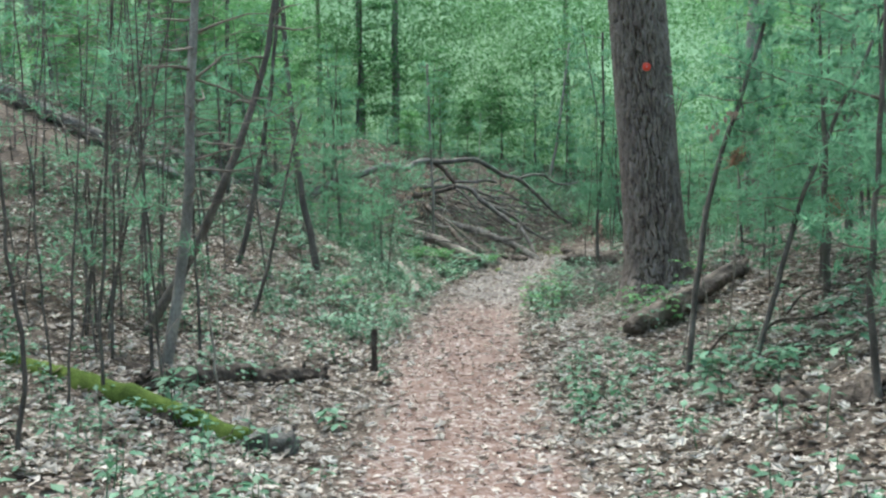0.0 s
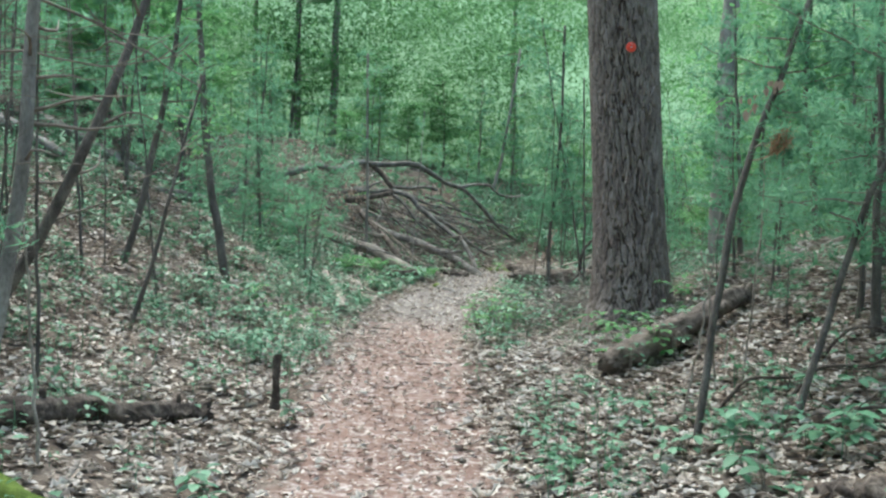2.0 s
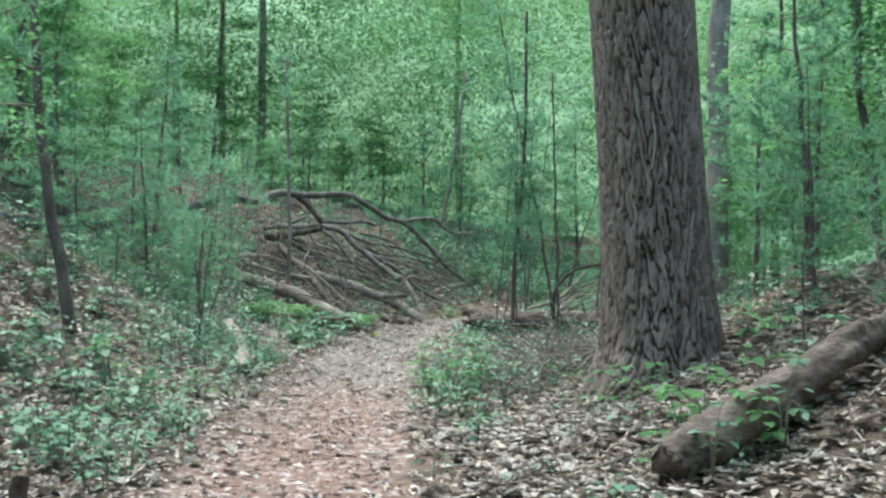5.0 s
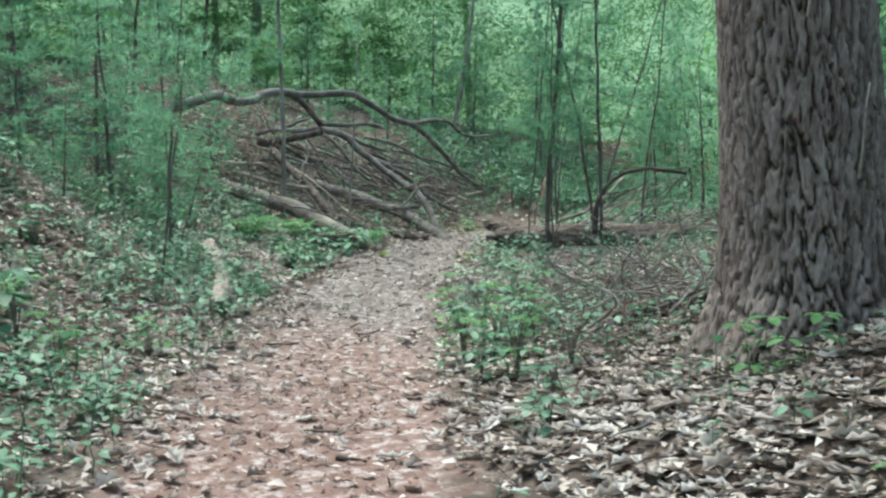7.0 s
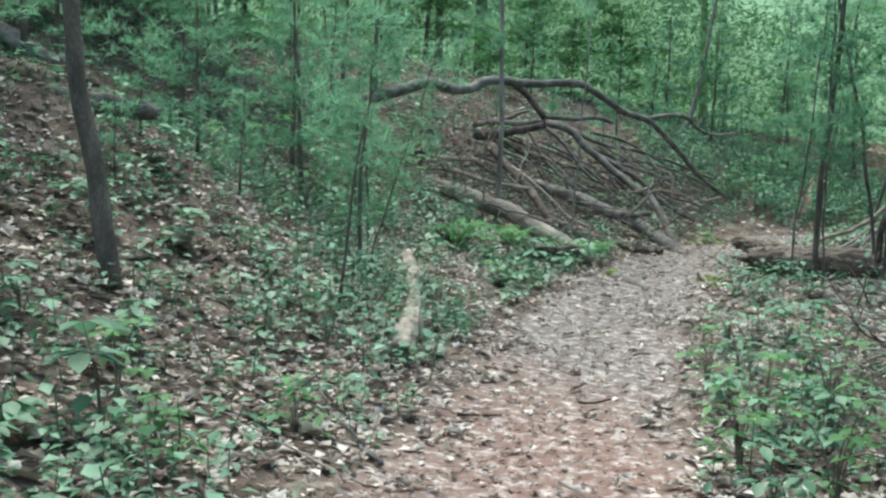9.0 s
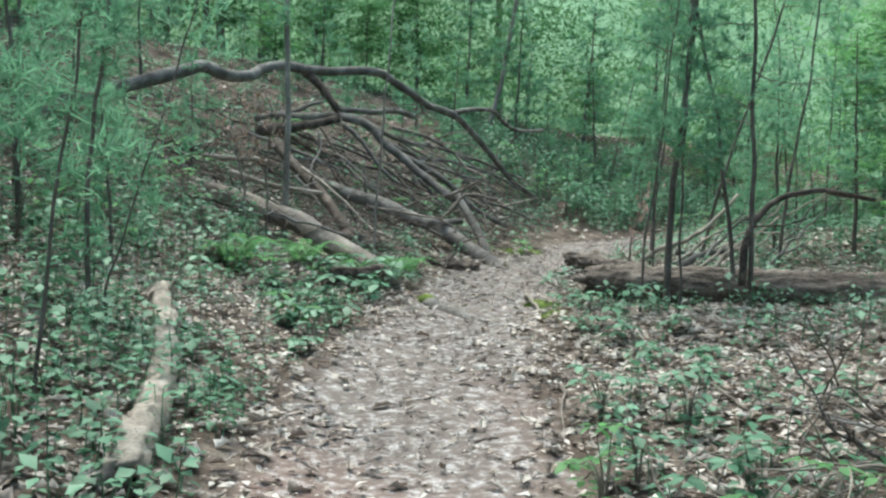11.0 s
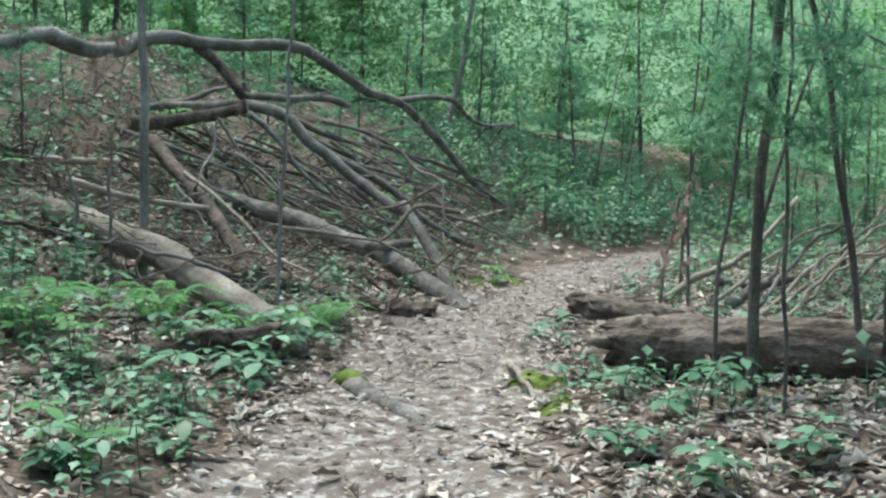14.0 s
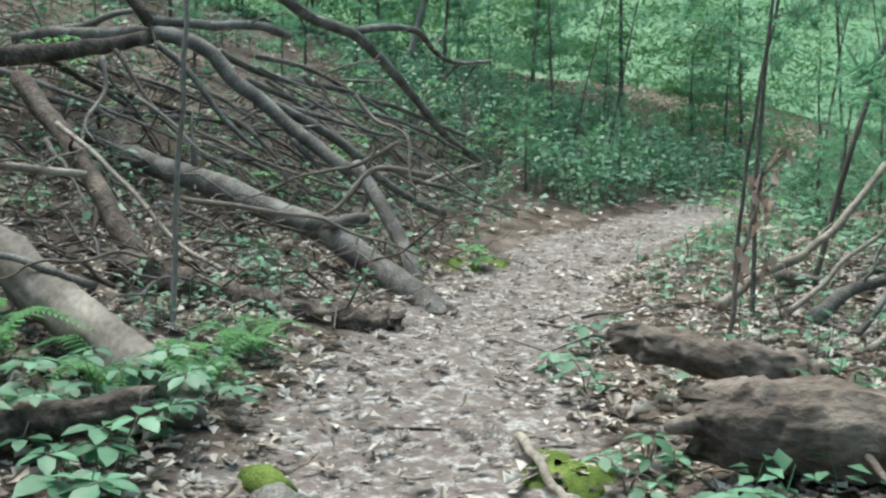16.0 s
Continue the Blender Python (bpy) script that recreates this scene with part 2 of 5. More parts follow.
def ground_material():
    m = surface("forest_floor", [(0, (0.03, 0.023, 0.019)), (0.5, (0.09, 0.07, 0.058)), (1, (0.22, 0.185, 0.158))], 3, 38, 1.0, 0.6, depth=0.02, gloss=0.08)
    t = m.node_tree
    n, l = t.nodes, t.links
    co = [q for q in n if q.type == "TEX_COORD"][0]
    a = n.new("ShaderNodeTexNoise")
    a.inputs["Scale"].default_value = 11
    a.inputs["Detail"].default_value = 10
    a.inputs["Roughness"].default_value = 0.72
    l.new(co.outputs["Object"], a.inputs["Vector"])
    ramp = n.new("ShaderNodeValToRGB")
    for e, (p, c) in zip((ramp.color_ramp.elements[0], ramp.color_ramp.elements[1], ramp.color_ramp.elements.new(0.5)),
                         ((0.3, (0.13, 0.082, 0.067)), (0.7, (0.265, 0.194, 0.168)), (0.5, (0.19, 0.128, 0.109)))):
        e.position, e.color = p, (*c, 1)
    l.new(a.outputs[0], ramp.inputs[0])
    at = n.new("ShaderNodeAttribute")
    at.attribute_name = "trail"
    b = n.new("ShaderNodeTexNoise")
    b.inputs["Scale"].default_value = 4
    b.inputs["Detail"].default_value = 6
    l.new(co.outputs["Object"], b.inputs["Vector"])
    add = n.new("ShaderNodeMath")
    add.operation = "ADD"
    l.new(at.outputs["Fac"], add.inputs[0])
    l.new(b.outputs[0], add.inputs[1])
    mr = n.new("ShaderNodeMapRange")
    mr.inputs[1].default_value, mr.inputs[2].default_value = 0.85, 1.15
    l.new(add.outputs[0], mr.inputs[0])
    mix = n.new("ShaderNodeMix")
    mix.data_type = "RGBA"
    old = [q for q in n if q.type == "VALTORGB"][0]
    l.new(mr.outputs[0], mix.inputs[0])
    l.new(old.outputs[0], mix.inputs[6])
    grey = n.new("ShaderNodeValToRGB")
    for e, (p, c) in zip((grey.color_ramp.elements[0], grey.color_ramp.elements[1], grey.color_ramp.elements.new(0.5)),
                         ((0.3, (0.1, 0.082, 0.074)), (0.7, (0.2, 0.172, 0.158)), (0.5, (0.145, 0.122, 0.111)))):
        e.position, e.color = p, (*c, 1)
    l.new(a.outputs[0], grey.inputs[0])
    soil = n.new("ShaderNodeMix")
    soil.data_type = "RGBA"
    far = n.new("ShaderNodeAttribute")
    far.attribute_name = "grey_soil"
    l.new(far.outputs["Fac"], soil.inputs[0])
    l.new(ramp.outputs[0], soil.inputs[6])
    l.new(grey.outputs[0], soil.inputs[7])
    l.new(soil.outputs[2], mix.inputs[7])
    l.new(mix.outputs[2], n["Principled BSDF"].inputs["Base Color"])
    return m


M_ground = ground_material()


def old_bark():
    m = surface("old_pine_bark", [(0, (0.09, 0.07, 0.06)), (0.45, (0.185, 0.15, 0.13)), (1, (0.33, 0.285, 0.255))], 14, 80, 0.95, 0.7, stretch=(1, 1, 0.3), depth=0.015)
    t = m.node_tree
    n, l = t.nodes, t.links
    at = n.new("ShaderNodeAttribute")
    at.attribute_name = "plate"
    mix = n.new("ShaderNodeMix")
    mix.data_type = "RGBA"
    old = [q for q in n if q.type == "VALTORGB"][0]
    l.new(at.outputs["Fac"], mix.inputs[0])
    mix.inputs[6].default_value = (0.075, 0.055, 0.045, 1)
    l.new(old.outputs[0], mix.inputs[7])
    l.new(mix.outputs[2], n["Principled BSDF"].inputs["Base Color"])
    return m


M_old_bark = old_bark()


# ---- ground: one sheet from the trail to the horizon ----
def spaced(a, b, step, reach, grow=1.18):
    mid = list(np.arange(a, b + 1e-6, step))
    s = step
    lo, hi = [a], [b]
    while hi[-1] < b + reach:
        s *= grow
        hi.append(hi[-1] + s)
        lo.append(lo[-1] - s)
    return np.array(lo[:0:-1] + mid + hi[1:])


def build_ground():
    xs = spaced(-5.5, 6.5, 0.08, 300)
    ys = spaced(1.5, 36, 0.09, 300)
    gx, gy = np.meshgrid(xs, ys)
    h = land(gx, gy)
    d = np.abs(gx - trail_x(gy))
    rough = 0.012 * np.sin(gx * 23 + np.sin(gy * 17) * 2) * np.sin(gy * 21 + np.sin(gx * 13) * 2)
    v = np.stack([gx, gy, h + rough], -1).reshape(-1, 3)
    ny, nx = gx.shape
    i, j = np.meshgrid(np.arange(ny - 1), np.arange(nx - 1), indexing="ij")
    i, j = i.ravel(), j.ravel()
    f = np.stack([i * nx + j, i * nx + j + 1, (i + 1) * nx + j + 1, (i + 1) * nx + j], 1)
    me = smooth(fast_mesh("ground", v, f))
    at = me.attributes.new("trail", "FLOAT", "POINT")
    at.data.foreach_set("value", np.clip((1.05 - d) / 0.7, 0, 1).ravel().astype(np.float32))
    at = me.attributes.new("grey_soil", "FLOAT", "POINT")
    at.data.foreach_set("value", np.clip((gy + 1.2 * np.sin(gx * 3 + gy) - 16) / 5, 0, 1).ravel().astype(np.float32))
    tagged(part("ground", me, M_ground), "forest floor of brown humus with a trodden reddish trail", "ground", kind="structure")


build_ground()

# ---- leaf shapes ----
def blade(width, fold=0.12, droop=0.1, lobes=0.0, seed=0):
    """A leaf one unit long on +y, eight triangles, folded along its rib."""
    r = np.random.default_rng(seed)
    k = lambda: 1 + lobes * r.uniform(-1, 1)
    w1, w2 = width, width * 0.85
    v = [(0, 0, 0), (-w1 * k(), 0.36 * k(), fold), (0, 0.38, -0.02), (w1 * k(), 0.34 * k(), fold * k()),
         (-w2 * k(), 0.72 * k(), fold - droop * 0.5), (0, 0.7, -droop * 0.4), (w2 * k(), 0.7 * k(), fold * k() - droop * 0.5), (0, 1, -droop)]
    f = [(0, 2, 1), (0, 3, 2), (1, 2, 5), (1, 5, 4), (2, 3, 6), (2, 6, 5), (4, 5, 7), (5, 6, 7)]
    return np.array(v), np.array(f)


BLADE4 = (np.array([(0, 0, 0), (-0.34, 0.45, 0.07), (0, 0.5, -0.02), (0.34, 0.45, 0.07), (0, 1, -0.12)]), np.array([(0, 2, 1), (0, 3, 2), (1, 2, 4), (2, 3, 4)]))
DIAMOND = (np.array([(0, 0, 0), (-0.3, 0.5, 0.06), (0, 1, -0.06), (0.3, 0.5, 0.06)]), np.array([(0, 2, 1), (0, 3, 2)]))
NEEDLE = (np.array([(-0.5, 0, 0), (0.5, 0, 0), (0.1, 1, 0)]), np.array([(0, 1, 2)]))


# ---- leaf litter ----
def oak(width, fold, droop, seed):
    """A lobed oak leaf one unit long on +y, folded along its rib."""
    r = np.random.default_rng(seed)
    rib = [(0, 0, 0), (0, 0.35, -0.03), (0, 0.7, -0.03 - droop * 0.5), (0, 1, -droop)]
    out = []
    for sgn in (-1, 1):
        out += [(sgn * width * r.uniform(0.7, 1.1), 0.3 + r.uniform(-0.05, 0.1), fold * r.uniform(0.5, 1.3)), (sgn * width * 0.42, 0.48, fold * 0.4),
                (sgn * width * r.uniform(0.9, 1.3), 0.68 + r.uniform(-0.05, 0.1), fold * r.uniform(0.5, 1.5) - droop * 0.4), (sgn * width * 0.4, 0.84, fold * 0.2 - droop * 0.7)]
    f = []
    for o in (4, 8):
        f += [(0, 1, o), (o, 1, o + 1), (o + 1, 1, 2), (o + 1, 2, o + 2), (o + 2, 2, o + 3), (o + 3, 2, 3)]
    return np.array(rib + out), np.array(f)


def litter_field(name, material, count, xr, yr, size, keep, label, curl=0.5, lift=0.012, width=0.3, shape="leaf"):
    x = rng.uniform(*xr, count)
    y = rng.uniform(*yr, count)
    d = x - trail_x(y)
    ok = rng.uniform(size=count) < keep(d, x, y)
    x, y = x[ok], y[ok]
    out = []
    for s in range(5):
        q = np.arange(len(x)) % 5 == s
        n = int(q.sum())
        if shape == "scrap":
            t = (BLADE4[0] * np.array([width * (1.6 + 0.5 * s), 1, 0.5 + 0.3 * s]) + np.array([[0, 0, 0], [0.05 * s, 0.1, 0], [0, 0, 0], [0, -0.12 * s, 0.02], [0.1, 0, 0]]), BLADE4[1])
        elif shape == "oak":
            t = oak(width * (0.85 + 0.1 * s), 0.06 + 0.07 * s * curl, 0.25 * curl * (s - 2), s + 3)
        else:
            t = blade(width * (0.8 + 0.12 * s), 0.04 + 0.06 * s * curl, 0.2 * curl * (s - 2), 0.6, s + 3)
        rot = turns(rng.uniform(0, 6.3, n), rng.normal(0, 0.2 * curl + 0.06, n), rng.normal(0, 0.22 * curl + 0.06, n))
        pos = np.stack([x[q], y[q], land(x[q], y[q]) + lift + np.abs(rng.normal(0, 0.012, n))], 1)
        out.append(scatter(t, pos, rot, rng.uniform(*size, n)))
    tagged(part(name, join(out), material), label, "leaf litter", kind="stuff")


def patchy(x, y, s=1.0, k=0.0):
    return 0.5 + 0.5 * np.sin(1.1 * s * x + 1.9 * np.sin(0.53 * s * y + k) + k) * np.sin(0.9 * s * y + 1.4 * np.sin(0.7 * s * x + 2 * k))


litter_field("leaf_litter", M_litter, 54000, (-5.5, 6.0), (4, 31), (0.07, 0.14),
             lambda d, x, y: np.clip((np.abs(d) + 0.5 * patchy(x, y, 2.6, 0.9) - 0.62) * 1.1, 0.05, 0.85) * (0.6 + 0.4 * patchy(x, y, 1.3)) * np.where(d < -0.9, 0.8, 1.0), "dry tan and brown oak leaves lying on the forest floor", 0.45, 0.018, 0.3, "oak")
litter_field("leaf_scraps", M_litter, 118000, (-5.5, 6.0), (4, 31), (0.025, 0.08),
             lambda d, x, y: np.clip((np.abs(d) + 0.5 * patchy(x, y, 2.6, 0.9) - 0.6) * 1.1, 0.05, 0.9) * np.where(d < -0.9, 0.85, 1.0), "broken bits of dry leaves among the humus", 0.5, 0.01, 0.4, "scrap")
litter_field("leaf_litter", M_litter, 34000, (-22, 26), (4, 70), (0.08, 0.15),
             lambda d, x, y: np.where((x > -5) & (x < 5.5) & (y < 30.5), 0.0, 0.9) * (np.abs(d) > 0.6), "dry brown leaves covering the slope between the trees")
litter_field("trail_litter", M_needle_bed, 30000, (-1.5, 1.6), (4, 19), (0.014, 0.06),
             lambda d, x, y: np.clip(1.2 - np.abs(d), 0, 1) * np.clip((19 - y) / 3, 0, 1) * (0.45 + 0.55 * patchy(x, y, 3.1, 0.7)), "trodden reddish needles and leaf scraps on the trail", 0.3, 0.006, 0.22, "scrap")
litter_field("trail_litter", M_grey_bed, 52000, (-1.5, 4.5), (13, 35), (0.014, 0.06),
             lambda d, x, y: np.clip(1.2 - np.abs(d), 0, 1) * np.clip((y - 14.5) / 4, 0, 1) * (0.25 + 0.75 * patchy(x, y, 2.7, 0.4)), "trodden grey-brown leaf scraps on the trail", 0.3, 0.006, 0.25, "scrap")
litter_field("leaf_litter", M_litter, 9500, (0.5, 5.0), (8.5, 16.5), (0.08, 0.135),
             lambda d, x, y: np.clip((d - 0.6) * 1.2, 0, 0.9) * (0.3 + 0.7 * patchy(x, y, 1.7, 0.3)), "large pale oak leaves lying loose below the pine", 0.22, 0.018, 0.3, "oak")
litter_field("trail_litter", M_litter, 9000, (-1.6, 1.7), (4, 13.5), (0.02, 0.06),
             lambda d, x, y: np.clip(1.2 - np.abs(d), 0, 0.9) * np.clip((14 - y) / 4, 0.2, 1) * (0.25 + 0.75 * patchy(x, y, 2.9, 1.7)), "pale leaf scraps scattered over the reddish trail", 0.4, 0.008, 0.3, "scrap")
litter_field("trail_litter", M_litter, 2600, (-1.5, 4.5), (5, 35), (0.035, 0.085),
             lambda d, x, y: np.clip(1.1 - np.abs(d), 0, 0.8), "single dry leaves lying on the trail", 0.8, 0.008, 0.3, "oak")
litter_field("trail_litter", M_litter, 24000, (-1.5, 4.5), (12, 33), (0.012, 0.034),
             lambda d, x, y: np.clip(1.15 - np.abs(d), 0, 0.9) * (0.3 + 0.7 * patchy(x, y, 2.2, 1.1)), "fine pale leaf crumbs trodden into the trail", 0.3, 0.007, 0.25, "scrap")


# ---- the great pine beside the trail ----
def cell_relief(u, v, seed=1):
    """Distance to the nearest joint of an uneven cell pattern (F2 - F1), for arrays; u wraps at its own period outside."""
    gu, gv = np.floor(u).astype(int), np.floor(v).astype(int)
    f1 = np.full(u.shape, 9.0)
    f2 = np.full(u.shape, 9.0)
    for du in (-1, 0, 1):
        for dv in (-1, 0, 1):
            cu, cv = gu + du, gv + dv
            h = np.sin((cu % 120) * 127.1 + cv * 311.7 + seed) * 43758.5453
            h2 = np.sin((cu % 120) * 269.5 + cv * 183.3 + seed) * 43758.5453
            px = cu + 0.1 + 0.8 * (h - np.floor(h))
            py = cv + 0.05 + 0.9 * (h2 - np.floor(h2))
            d = np.hypot(u - px, v - py)
            f2 = np.where(d < f1, f1, np.minimum(f2, d))
            f1 = np.minimum(f1, d)
    return f2 - f1


PLATE = []
BARK_CELLS = 30


def pine_trunk(base, lean, height, fine_to):
    z = np.concatenate([np.arange(-0.25, fine_to, 0.019), np.arange(fine_to, height, 0.35)])
    cols = 320
    a = np.linspace(0, 2 * np.pi, cols, endpoint=False)
    A, Z = np.meshgrid(a, z)
    r = np.interp(Z, (-0.25, 0, 0.2, 0.45, 0.8, 1.5, 4, height), (0.64, 0.52, 0.455, 0.41, 0.385, 0.36, 0.35, 0.1))
    flare = np.exp(-np.maximum(Z, 0) / 0.22)
    r = r * (1 + 0.1 * flare * np.sin(5 * A + 0.8) + 0.07 * flare * np.sin(3 * A + 2.0) + 0.02 * np.sin(2 * A + Z * 0.7))
    sway = 0.3 * np.sin(Z * 3.1 + 2 * np.sin(A * 3)) + 0.13 * np.sin(Z * 11 + A * 5) + 0.07 * np.sin(Z * 43 + A * 23)
    tall = np.interp(Z, (0.1, 0.5), (0.1, 0.26))
    u = A / (2 * np.pi) * BARK_CELLS + sway
    w = np.cumsum(np.gradient(z)[:, None] / tall, 0) + 0.8 * np.sin(A * 7) + 0.6 * np.sin(A * 19) + 0.15 * np.sin(Z * 21 + A * 13)
    jag = 0.03 * np.sin(Z * 83 + 3 * np.sin(A * 41)) * np.sin(A * 129 + 2 * np.sin(Z * 37)) + 0.035 * np.sin(Z * 33 + A * 61)
    e = cell_relief(u, w)
    plate = np.clip((e - 0.02 + jag) / 0.13, 0, 1) ** 0.7
    crack = np.clip((cell_relief(u * 2 + 7, w * 2.6 + 3, 5) + jag) / 0.13, 0, 1)
    flake = cell_relief(u * 4 + 3, w * 5 + 1, 9)
    r = r + 0.05 * (plate - 0.85) + plate * (0.011 * crack + 0.006 * np.clip(flake / 0.3, 0, 1)) + 0.004 * np.sin(Z * 70 + A * 31) * np.sin(A * 97 + Z * 9)
    x = base[0] + lean[0] * Z + r * np.cos(A)
    y = base[1] + lean[1] * Z + r * np.sin(A)
    v = np.stack([x, y, base[2] + Z], -1).reshape(-1, 3)
    PLATE.append((plate * (0.6 + 0.4 * crack)).ravel().astype(np.float32))
    n = len(z)
    i, j = np.meshgrid(np.arange(n - 1), np.arange(cols), indexing="ij")
    i, j = i.ravel(), j.ravel()
    j2 = (j + 1) % cols
    return v, np.stack([i * cols + j, i * cols + j2, (i + 1) * cols + j2, (i + 1) * cols + j], 1)


def tufts(centres, length, blades, width, seed=0, up=0.3):
    """Needle tufts at the centres: thin triangles spraying out of each point."""
    r = np.random.default_rng(seed)
    n = len(centres) * blades
    pos = np.repeat(np.asarray(centres, float), blades, 0)
    rot = turns(r.uniform(0, 6.3, n), r.uniform(-0.7, 1.1, n) + up * 0.3, r.uniform(-0.8, 0.8, n))
    size = np.stack([np.full(n, width), length * r.uniform(0.7, 1.2, n), np.ones(n)], 1)
    return scatter(NEEDLE, pos + r.normal(0, 0.012, (n, 3)), rot, size)


PX, PY = 2.26, 15.3
FINE = 4.4
great_pine = tagged(new("pine_tree"), "huge old white pine with thick furrowed grey-brown bark", "tree")
part("trunk", pine_trunk((PX + 0.07, PY, gz(PX, PY) + 0.02), (-0.062, 0.0), 19, FINE), M_old_bark, great_pine)
at = great_pine.children[0].data.attributes.new("plate", "FLOAT", "POINT")
at.data.foreach_set("value", PLATE[0])


def crown_points(n, centre, radii, seed):
    r = np.random.default_rng(seed)
    p = r.normal(size=(n, 3))
    p /= np.linalg.norm(p, axis=1)[:, None]
    p *= r.uniform(0.35, 1, (n, 1)) ** 0.6
    p *= 1 + 0.3 * wave(p * 2, seed, 1.5)[:, None]
    return p * np.array(radii) + np.array(centre)


part("crown", tufts(crown_points(420, (PX - 1.0, PY, 16.5), (3.6, 3.6, 4.0), 3), 0.4, 9, 0.05, 4), M_needle, great_pine, "dark green needle crown high above")
for k, (zz, ang, ln) in enumerate(((6.5, 0.3, 1.9), (7.4, 2.4, 1.7), (8.2, 4.2, 2.2), (9.3, 1.2, 2.4), (10.5, 5.2, 2.6), (11.5, 3.1, 2.4), (12.6, 0.4, 2.6))):
    zb = gz(PX, PY) + zz
    cx = PX + 0.07 - 0.062 * zz
    part("branch", tube([(cx, PY, zb), (cx + 0.5 * ln * math.cos(ang), PY + 0.5 * ln * math.sin(ang), zb + 0.15), (cx + ln * math.cos(ang), PY + ln * math.sin(ang), zb + 0.1)], 0.06, 0.015, 7, 0, 0.1, 0.1, k), M_sap, great_pine)

for k, (dx, z0, z1) in enumerate(((-0.09, 1.75, 2.15), (0.12, 1.0, 1.45), (0.2, 2.5, 2.62), (0.22, 2.7, 2.8))):
    xx = PX + 0.07 - 0.062 * z0 + dx
    yy = PY - math.sqrt(0.39 ** 2 - dx * dx) - 0.035
    part("pale_twig", tube([(xx, yy, z0), (xx + 0.02, yy - 0.01, (z0 + z1) / 2), (xx + 0.05 * (k % 2), yy + 0.005, z1)], 0.008, 0.004, 6, 8, 0.2, 0.01, k), M_pale, great_pine, "pale bare twig caught on the bark")

# orange trail marker nailed to the bark
blaze = tagged(new("trail_marker"), "round orange-red trail marker nailed to the pine", "sign")
bz = (2.152, 14.905, 3.21)


def disc(c, r, depth, sides=28):
    a = np.linspace(0, 2 * np.pi, sides, endpoint=False)
    rings = []
    for rr, yy in ((r, 0.0), (r, -depth * 0.7), (r * 0.93, -depth), (0.001, -depth * 1.05)):
        rings.append(np.stack([c[0] + rr * np.cos(a), np.full(sides, c[1] + yy), c[2] + rr * np.sin(a)], 1))
    v = np.concatenate(rings)
    j = np.arange(sides)
    f = np.concatenate([np.stack([k * sides + j, k * sides + (j + 1) % sides, (k + 1) * sides + (j + 1) % sides, (k + 1) * sides + j], 1) for k in range(3)])
    return v, f


plate = part("disc", disc(bz, 0.053, 0.012), M_blaze, blaze)
part("nail", disc((bz[0], bz[1] - 0.012, bz[2]), 0.009, 0.006, 10), M_steel, plate)
part("nail", disc((bz[0] + 0.004, bz[1] - 0.012, bz[2] + 0.032), 0.006, 0.005, 10), M_steel, plate)


# ---- fallen logs ----
def log(name, ctrl, r0, r1, material, label, category="log", seed=0, sides=26, stubs=(), rough=0.12, moss=None, broken=0.0, furrow=0.0):
    """A lying log: its body, broken branch stubs and, where it has any, a coat of moss."""
    v, f = tube(ctrl, r0, r1, sides, 150, rough, 0.03, seed, grain=0.3 * rough + 0.03)
    v = v + (0.03 + 0.3 * rough) * r0 * np.sin(v * 55 + 2 * np.sin(v[:, [1, 2, 0]] * 29)) * np.sin(v[:, [2, 0, 1]] * 23)
    if furrow:
        n = len(v) // sides
        ring = v[:n * sides].reshape(n, sides, 3)
        mid = ring.mean(1, keepdims=True)
        r = np.random.default_rng(seed + 50)
        keys = r.normal(0, 1, (9, sides))
        keys = 0.6 * keys + 0.4 * np.roll(keys, 1, 1)
        at = np.linspace(0, 8, n)
        ridge = np.stack([np.interp(at, np.arange(9), keys[:, j]) for j in range(sides)], 1)
        ridge += 0.5 * np.sin(np.arange(n)[:, None] * 0.37 + keys[:1] * 3) * np.sign(keys[4:5])
        run = np.gradient(mid[:, 0], axis=0)
        run /= np.linalg.norm(run, axis=1)[:, None] + 1e-9
        jag = r.uniform(-0.2, 1.0, sides) * r0 * 1.1
        near = np.clip(1 - np.arange(n) / 7, 0, 1)
        ring = ring - (near - near[::-1])[:, None, None] * jag[None, :, None] * run[:, None, :]
        ring = mid + (ring - mid) * (1 - 0.25 * (near + near[::-1]))[:, None, None]
        v[:n * sides] = (mid + (ring - mid) * (1 + furrow * np.clip(ridge, -2, 1.6))[:, :, None]).reshape(-1, 3)
    if broken:
        p0, p1 = np.asarray(ctrl[0], float), np.asarray(ctrl[-1], float)
        near = np.exp(-np.linalg.norm(v - p0, axis=1) / (r0 * 1.5)) + np.exp(-np.linalg.norm(v - p1, axis=1) / (r1 * 1.5))
        v = v + (near * broken * wave(v, seed + 21, 0.12))[:, None] * np.array([1.0, 0.8, 0.7])
    ob = part(name, (v, f), material)
    tagged(ob, label, category)
    for k, (at, direction, ln, rr) in enumerate(stubs):
        p = curve_points(ctrl, 50)[int(at * 49)]
        q = p + np.array(direction) / np.linalg.norm(direction) * ln
        part("branch_stub", tube([p, (p + q) / 2 + rng.normal(0, 0.02 * ln, 3), q], rr, rr * 0.5, 8, 8, 0.1, 0.0, seed + k), material, ob)
    if moss:
        mv, mf = tube([np.array(c) + np.array((0, 0, moss * 0.4)) for c in ctrl], r0 * 0.94, r1 * 0.94, 20, 60, 0.2, 0.03, seed, grain=0.05)
        part("moss", (mv, mf), M_moss, ob, "bright green cushion moss on top")
    return ob


def grounded(points, lift):
    return [(x, y, gz(x, y) + lift) for x, y in points]


